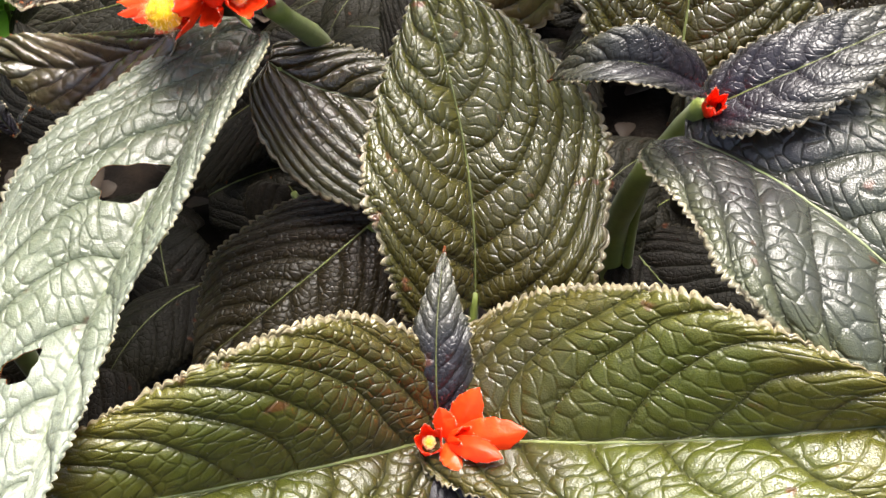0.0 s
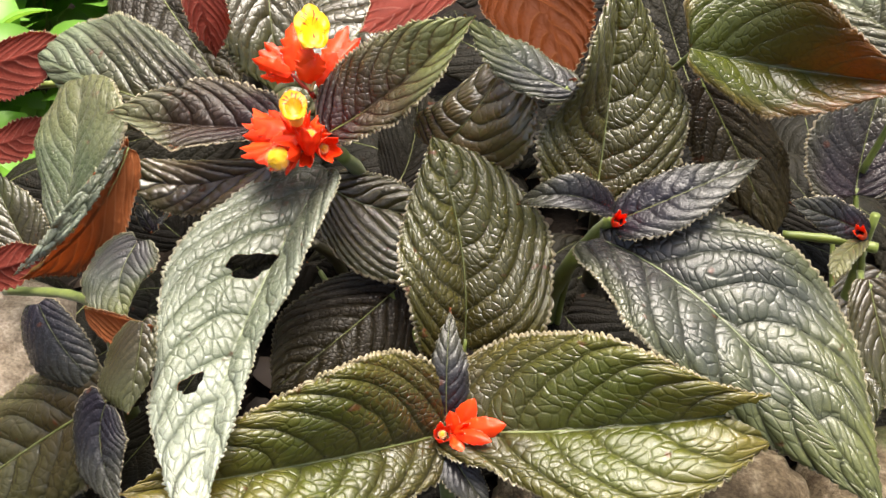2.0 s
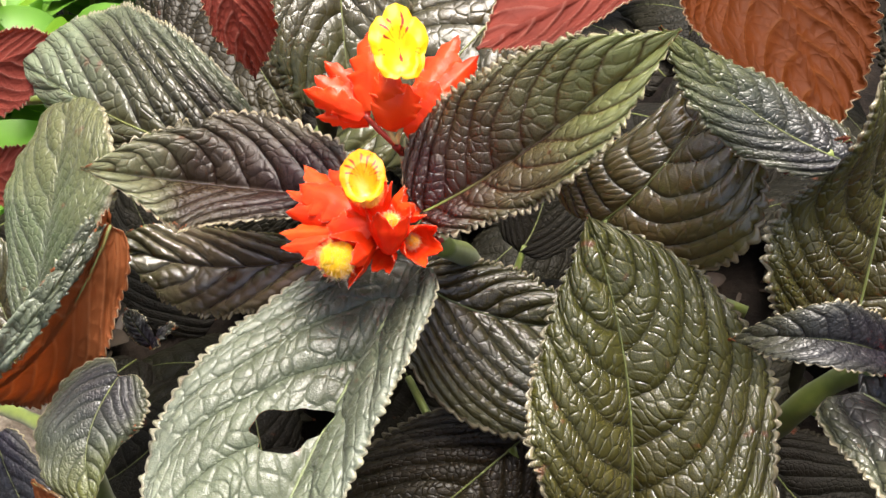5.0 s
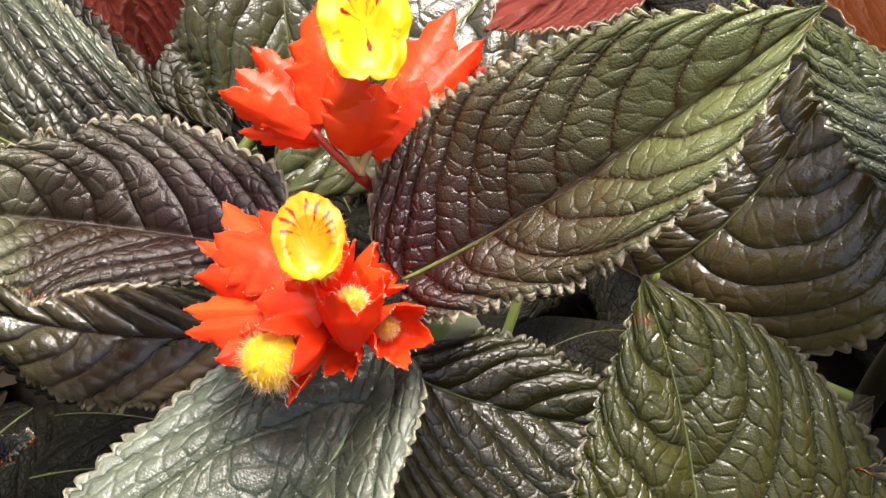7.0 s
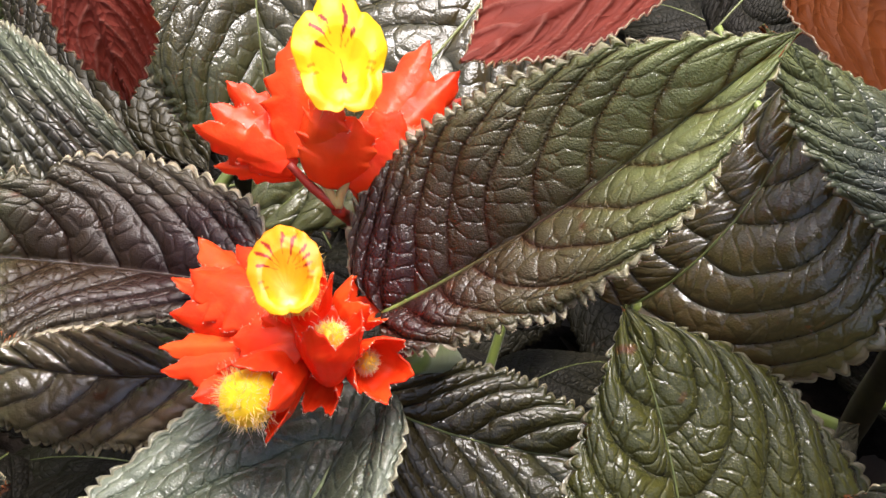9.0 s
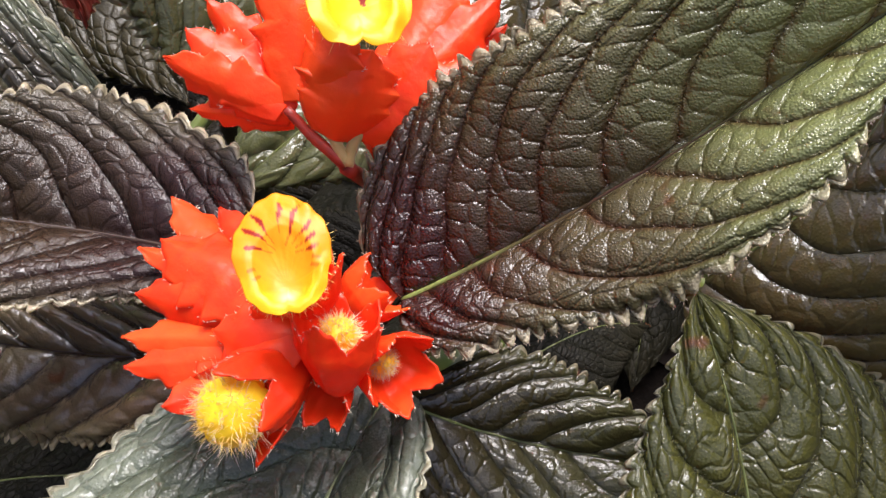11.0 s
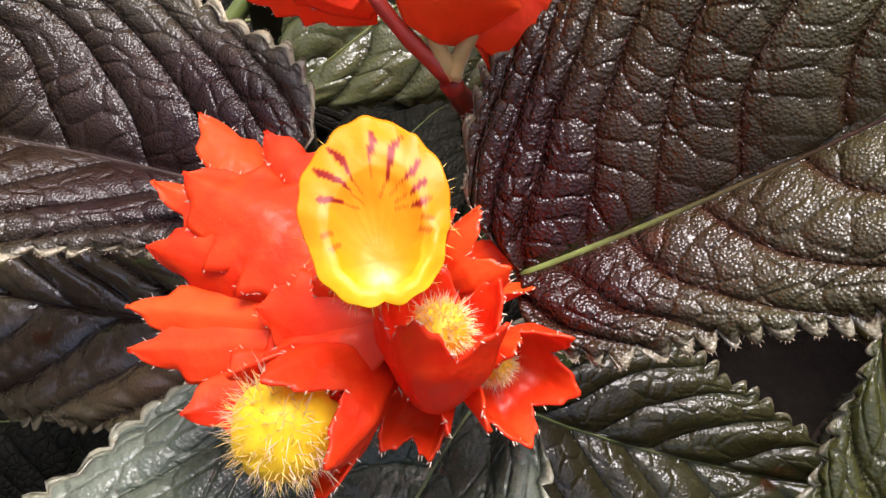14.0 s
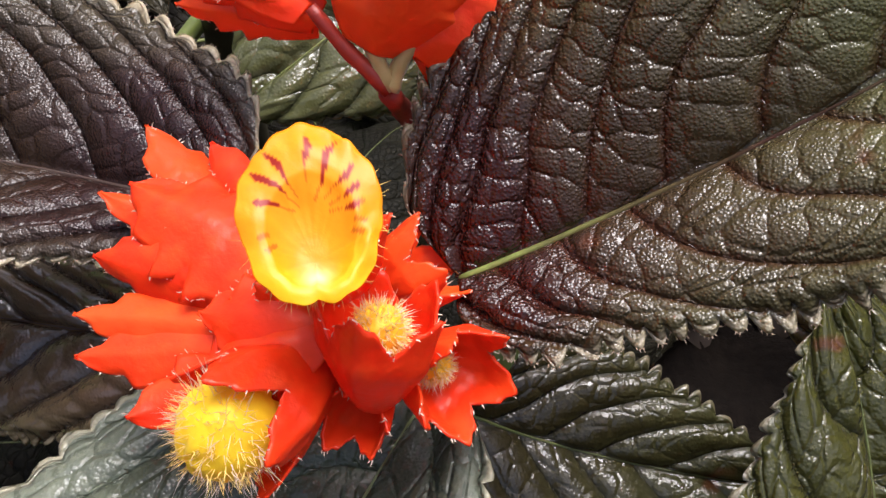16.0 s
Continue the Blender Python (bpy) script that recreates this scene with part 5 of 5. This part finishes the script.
# stems
stem('stem', PLANTS['flower'], [(0.0, 0.205, -0.02), (0.004, 0.215, 0.10), (0.006, 0.206, 0.19), (-0.0014, 0.1741, 0.2416)], 0.0055, 0.0035, STEM, 'green hairy stem')
stem('stem', PLANTS['flower'], [(-0.0014, 0.1741, 0.2416), (-0.0066, 0.1944, 0.2385), (-0.0130, 0.2061, 0.2440), (-0.0156, 0.1940, 0.2640)], 0.0019, 0.0013, STEM_RED, 'thin red flower stem')
stem('flower_stalk', PLANTS['flower'], [(-0.0155, 0.1936, 0.2649), (-0.0207, 0.1959, 0.2686), (-0.0249, 0.1983, 0.2723)], 0.0011, 0.0008, STEM_RED, 'thin flower stalk', 8, 10)
stem('flower_stalk', PLANTS['flower'], [(-0.0155, 0.1936, 0.2649), (-0.0184, 0.1970, 0.2701), (-0.0203, 0.2004, 0.2752)], 0.0011, 0.0008, STALK_CREAM, 'thin hairy cream flower stalk', 8, 10)
stem('flower_stalk', PLANTS['flower'], [(-0.0155, 0.1936, 0.2649), (-0.0146, 0.1956, 0.2673), (-0.0127, 0.1977, 0.2697)], 0.0011, 0.0008, STALK_CREAM, 'thin hairy cream flower stalk', 8, 10)
stem('stem', PLANTS['front'], [(0.055, 0.095, -0.02), (0.052, 0.09, 0.08), (0.0489, 0.0733, 0.1441)], 0.0055, 0.0035, STEM, 'green hairy stem')
stem('stem', PLANTS['right'], [(0.118, 0.185, -0.02), (0.113, 0.185, 0.10), (0.1180, 0.1698, 0.1595), (0.1296, 0.1703, 0.1836), (0.1372, 0.1604, 0.2102)], 0.0058, 0.0034, STEM, 'green hairy stem')
stem('stem', PLANTS['back'], [(0.155, 0.265, -0.02), (0.15, 0.255, 0.12), (0.14, 0.235, 0.21)], 0.006, 0.004, STEM_BROWN, 'brown stem')
stem('stem', PLANTS['far'], [(-0.06, 0.30, -0.02), (-0.062, 0.29, 0.12), (-0.06, 0.27, 0.22)], 0.006, 0.004, STEM_BROWN, 'brown stem')
stem('stem', PLANTS['left'], [(-0.14, 0.14, -0.02), (-0.135, 0.135, 0.08), (-0.1214, 0.1289, 0.1825), (-0.1214, 0.1559, 0.2086)], 0.0055, 0.0035, STEM, 'green hairy stem')
stem('stem', PLANTS['left'], [(-0.1229, 0.1268, 0.1805), (-0.1562, 0.1508, 0.1620), (-0.2002, 0.1718, 0.1406)], 0.003, 0.0025, STEM, 'green side shoot')
stem('stem', PLANTS['edge'], [(0.295, 0.19, -0.02), (0.297, 0.195, 0.08), (0.2989, 0.2054, 0.1688)], 0.004, 0.0026, STEM, 'thin green stem')
stem('stem', PLANTS['edge'], [(0.2992, 0.1907, 0.1560), (0.2774, 0.1970, 0.1565), (0.2484, 0.2035, 0.1545)], 0.0032, 0.0024, STEM, 'green side shoot')
stem('stem', PLANTS['right'], [(0.118, 0.185, 0.03), (0.1224, 0.1770, 0.1526), (0.1399, 0.1574, 0.1614)], 0.0022, 0.0016, STEM, 'thin green leaf stalk')
stem('stem', PLANTS['flower'], [(0.002, 0.21, 0.05), (-0.0137, 0.2096, 0.1214), (-0.0267, 0.2056, 0.1454)], 0.004, 0.003, STEM_BROWN, 'brown side stem')
# lower flower head
hub = calyx(PLANTS['flower'], (-0.0201, 0.1714, 0.2516), (-0.0272, 0.1729, 0.2574), 0.0045, cut=0.8, flare=0.0, seed=1)
sepal(hub, (-0.0262, 0.1757, 0.2544), (-0.0465, 0.1958, 0.2528), 0.0109, (0.6081, -0.3535, 1.0076), 31)
sepal(hub, (-0.0259, 0.1756, 0.2568), (-0.0376, 0.1929, 0.2540), 0.009, (0.2576, -0.8292, 0.8977), 32)
sepal(hub, (-0.0285, 0.1772, 0.2530), (-0.0509, 0.1871, 0.2498), 0.0077, (0.3241, -0.1749, 0.4458), 33)
sepal(hub, (-0.0229, 0.1721, 0.2569), (-0.0456, 0.1851, 0.2546), 0.0151, (0.1566, -0.1936, 1.2534), 34, belly=0.06)
sepal(hub, (-0.0231, 0.1686, 0.2557), (-0.0492, 0.1776, 0.2500), 0.0109, (0.1691, -0.5300, 0.4407), 35, belly=0.04)
sepal(hub, (-0.0235, 0.1671, 0.2547), (-0.0504, 0.1711, 0.2473), 0.0084, (0.3320, -0.4401, 1.1505), 36)
sepal(hub, (-0.0201, 0.1658, 0.2587), (-0.0340, 0.1685, 0.2543), 0.0109, (0.2942, -0.4436, 0.9943), 37, belly=0.08)
sepal(hub, (-0.0227, 0.1652, 0.2546), (-0.0491, 0.1661, 0.2463), 0.0087, (-0.0319, -0.4772, 1.2725), 38)
sepal(hub, (-0.0199, 0.1644, 0.2590), (-0.0313, 0.1635, 0.2539), 0.0096, (-0.1246, -0.1462, 1.0308), 39, belly=0.05)
sepal(hub, (-0.0198, 0.1649, 0.2532), (-0.0402, 0.1574, 0.2502), 0.0109, (0.7159, -0.1857, 1.1531), 40, belly=0.04)
calyx(PLANTS['flower'], (-0.0194, 0.1659, 0.2515), (-0.0286, 0.1551, 0.2543), 0.0068, turn=0.1, flare=0.25, seed=4, bud=0.0052, bud_out=0.35, cut=0.62)
calyx(PLANTS['flower'], (-0.0142, 0.1600, 0.2520), (-0.0138, 0.1662, 0.2632), 0.0060, turn=0.45, flare=0.15, seed=5, bud=0.0028, bud_out=0.12, cut=0.74)
calyx(PLANTS['flower'], (-0.0151, 0.1650, 0.2485), (-0.0162, 0.1581, 0.2511), 0.0038, turn=0.25, flare=0.15, seed=6, cut=0.72)
calyx(PLANTS['flower'], (-0.0105, 0.1683, 0.2496), (-0.0042, 0.1623, 0.2541), 0.0056, turn=0.1, flare=0.2, seed=7, bud=0.002, bud_out=-0.25, cut=0.7)
calyx(PLANTS['flower'], (-0.0155, 0.1735, 0.2525), (-0.0088, 0.1772, 0.2568), 0.0050, turn=0.5, flare=0.15, seed=8, cut=0.72)
calyx(PLANTS['flower'], (-0.0189, 0.1714, 0.2516), (-0.0212, 0.1740, 0.2667), 0.0058, turn=0.7, flare=0.4, seed=9, cut=0.6)
corolla(PLANTS['flower'], (-0.0205, 0.1714, 0.2637), (-0.0200, 0.1659, 0.2781), (-0.0300, 0.1177, 0.1107), 0.0168, 0.0128, 1, label='yellow flower with red-brown stripes')
# upper flower head
hub = calyx(PLANTS['flower'], (-0.0178, 0.1976, 0.2672), (-0.0175, 0.2013, 0.2744), 0.004, cut=0.8, flare=0.0, seed=2)
sepal(hub, (-0.0243, 0.1986, 0.2699), (-0.0443, 0.2039, 0.2770), 0.0096, (-0.0025, -0.9321, 0.3052), 51, belly=0.05)
sepal(hub, (-0.0244, 0.1995, 0.2680), (-0.0411, 0.2008, 0.2688), 0.0061, (-0.2385, -0.5053, 0.1983), 52)
sepal(hub, (-0.0253, 0.1990, 0.2716), (-0.0416, 0.2088, 0.2785), 0.0105, (0.0385, -0.3363, 0.5864), 53, belly=0.05)
sepal(hub, (-0.0259, 0.2020, 0.2703), (-0.0398, 0.2164, 0.2784), 0.0096, (0.2694, -1.0965, 0.2988), 54)
sepal(hub, (-0.0228, 0.1993, 0.2730), (-0.0247, 0.2165, 0.2894), 0.0134, (-0.0083, -0.6629, 0.3160), 55, belly=0.06)
sepal(hub, (-0.0212, 0.1985, 0.2762), (-0.0138, 0.2012, 0.2861), 0.0102, (-0.1052, -0.8117, 1.0796), 56, belly=0.08)
sepal(hub, (-0.0173, 0.1950, 0.2689), (-0.0112, 0.2006, 0.2827), 0.0166, (0.3077, -0.5053, 0.7518), 57, belly=0.12)
sepal(hub, (-0.0116, 0.2041, 0.2685), (0.0014, 0.2288, 0.2799), 0.0122, (-0.3503, -1.1779, 1.1304), 58)
sepal(hub, (-0.0102, 0.2025, 0.2684), (0.0082, 0.2226, 0.2767), 0.0109, (-0.3958, -0.7593, 0.1960), 59)
sepal(hub, (-0.0104, 0.2030, 0.2662), (0.0093, 0.2210, 0.2713), 0.0077, (0.3328, -0.2910, 1.1643), 60)
sepal(hub, (-0.0133, 0.1961, 0.2683), (-0.0029, 0.2056, 0.2799), 0.0147, (0.1410, -0.2579, 0.9721), 61, belly=0.1)
sepal(hub, (-0.0128, 0.1962, 0.2670), (0.0045, 0.2091, 0.2732), 0.0122, (-0.1930, -0.5477, 0.2973), 62, belly=0.05)
corolla(PLANTS['flower'], (-0.0163, 0.2061, 0.2865), (-0.0121, 0.1990, 0.2987), (-0.0205, 0.1877, 0.1381), 0.0228, 0.0165, 4, golden=0.54, deep=0.10, lobe=0.16, pale=0.35, stripes=((-62, 0.35, 0.62), (-40, 0.5, 0.95), (-22, 0.72, 1.0), (9, 0.40, 1.15), (30, 0.45, 0.7), (168, 0.3, 0.62)), label='yellow flower with red-brown stripes')
# small flower between the olive leaves
hub = calyx(PLANTS['front'], (0.0531, 0.0716, 0.1467), (0.0615, 0.0665, 0.1584), 0.0030, flare=0.1, cut=0.8, turn=0.2, seed=21)
sepal(hub, (0.0567, 0.0708, 0.1500), (0.0655, 0.0795, 0.1654), 0.011, (-0.0586, -0.4368, 1.1160), 71, belly=0.1, notch=0.12)
sepal(hub, (0.0578, 0.0687, 0.1522), (0.0805, 0.0669, 0.1616), 0.012, (-0.5265, -1.0290, 0.9261), 72, belly=0.12, notch=0.12)
sepal(hub, (0.0561, 0.0683, 0.1518), (0.0609, 0.0575, 0.1525), 0.0105, (0.4289, -0.5939, 0.6136), 73, belly=0.12, notch=0.12)
sepal(hub, (0.0566, 0.0664, 0.1556), (0.0732, 0.0589, 0.1594), 0.008, (-0.3154, -0.1217, 0.7796), 74, belly=0.08, notch=0.12)
sepal(hub, (0.0561, 0.0680, 0.1543), (0.0533, 0.0728, 0.1645), 0.007, (0.2332, -1.0255, 0.3399), 75, belly=0.05, notch=0.12)
calyx(PLANTS['front'], (0.0489, 0.0696, 0.1447), (0.0500, 0.0657, 0.1577), 0.0042, flare=0.1, cut=0.6, turn=0.2, seed=22, bud=0.0016)
# young orange buds on the dark shoots
calyx(PLANTS['right'], (0.1381, 0.1608, 0.2037), (0.1388, 0.1516, 0.2184), 0.0032, flare=0.05, cut=0.75, turn=0.2, seed=23)
calyx(PLANTS['edge'], (0.2888, 0.1899, 0.1636), (0.2813, 0.1847, 0.1766), 0.0030, flare=0.05, cut=0.75, turn=0.2, seed=24)

# dry leaf bits and twigs on the soil
rng_lit = np.random.default_rng(77)
LV, LF = [], []
for _ in range(420):
    c = np.array([rng_lit.uniform(-0.3, 0.45), rng_lit.uniform(0.02, 0.5), 0.006])
    a, L = rng_lit.uniform(0, 2 * np.pi), rng_lit.uniform(0.008, 0.03)
    d, e = np.array([math.cos(a), math.sin(a), rng_lit.uniform(-0.1, 0.5)]), np.array([-math.sin(a), math.cos(a), rng_lit.uniform(-0.4, 0.4)])
    wl = L * rng_lit.choice([0.06, 0.3, 0.4])
    k = len(LV)
    for i in range(5):
        u = i / 4 - 0.5
        w = wl * (0.25 + math.cos(math.pi * u))
        up = np.array([0, 0, 0.35 * L * (0.25 - u * u)])
        LV += [c + d * L * u - e * w + up + [0, 0, w * 0.5], c + d * L * u + up, c + d * L * u + e * w + up + [0, 0, w * 0.4]]
    for i in range(4):
        q = k + 3 * i
        LF += [[q, q + 1, q + 4, q + 3], [q + 1, q + 2, q + 5, q + 4]]
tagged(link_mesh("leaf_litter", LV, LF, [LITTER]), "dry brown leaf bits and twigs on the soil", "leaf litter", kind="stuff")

# filler leaves added low down among the stems, their shade painted into the colour
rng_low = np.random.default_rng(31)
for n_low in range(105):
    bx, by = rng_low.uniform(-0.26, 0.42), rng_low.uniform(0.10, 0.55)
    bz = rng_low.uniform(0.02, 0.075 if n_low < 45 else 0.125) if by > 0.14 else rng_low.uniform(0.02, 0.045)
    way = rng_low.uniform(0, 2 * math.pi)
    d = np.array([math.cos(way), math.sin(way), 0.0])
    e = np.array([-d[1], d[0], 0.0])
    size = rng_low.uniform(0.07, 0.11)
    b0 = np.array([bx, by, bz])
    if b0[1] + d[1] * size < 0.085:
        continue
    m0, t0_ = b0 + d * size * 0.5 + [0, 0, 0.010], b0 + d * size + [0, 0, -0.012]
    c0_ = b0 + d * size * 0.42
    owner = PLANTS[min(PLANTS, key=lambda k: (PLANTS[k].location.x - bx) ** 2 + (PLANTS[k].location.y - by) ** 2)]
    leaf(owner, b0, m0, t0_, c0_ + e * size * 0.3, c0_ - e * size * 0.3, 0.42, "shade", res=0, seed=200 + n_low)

# bright garden plants further back
def garden_leaf_mesh(seed):
    V, F = [], []
    n, L, W = 9, 0.046, 0.012
    for i in range(n):
        u = i / (n - 1)
        w = W * math.sin(math.pi * min(0.97, 0.05 + 0.92 * u)) ** 0.8
        z = L * (0.25 * u - 0.45 * u * u)
        V += [(-w, L * u, z + w * 0.35), (0, L * u, z), (w, L * u, z + w * 0.35)]
    for i in range(n - 1):
        q = 3 * i
        F += [[q, q + 1, q + 4, q + 3], [q + 1, q + 2, q + 5, q + 4]]
    me = bpy.data.meshes.new("leaf")
    me.from_pydata(V, [], F)
    me.materials.append(GRASS)
    me.polygons.foreach_set("use_smooth", np.ones(len(F), bool))
    return me


GARDEN_LEAF = garden_leaf_mesh(5)


def garden_clump(at, size, seed):
    rng = np.random.default_rng(seed)
    top = tagged(new("garden_plant"), "bright green leafy garden plant behind the bronze leaves", "plant", "green plants behind")
    top.location = at
    for _ in range(5):
        b = np.array([rng.normal(0, size * 0.2), rng.normal(0, size * 0.2), 0.0])
        tip = b + [rng.normal(0, 0.02), rng.normal(0, 0.02), size * rng.uniform(0.55, 0.85)]
        v, f = tube_data(curve_points([b + [0, 0, -0.01], (b + tip) / 2 + [0.005, 0.004, 0], tip], 8), np.linspace(0.0022, 0.0012, 8), 6)
        link_mesh("stem", v, f, [STEM], top)
        for k in range(13):
            u = 0.25 + 0.75 * k / 12
            ob = new("leaf", GARDEN_LEAF)
            ob.parent = top
            c = b * (1 - u) + tip * u
            ob.matrix_basis = pose(c[0], c[1], c[2], rng.uniform(-10, 40) + 25 * u, rng.uniform(-25, 25), k * 137.5 + rng.uniform(-20, 20)) @ Matrix.Scale(rng.uniform(0.8, 1.5), 4)
    return top


for i, (gx, gy, gs) in enumerate(((-0.31, 0.50, 0.20), (-0.25, 0.60, 0.20), (-0.36, 0.42, 0.20), (-0.31, 0.35, 0.19), (-0.42, 0.55, 0.24), (-0.33, 0.68, 0.24), (-0.18, 0.66, 0.20))):
    garden_clump((gx, gy, 0.0), gs, 20 + i)
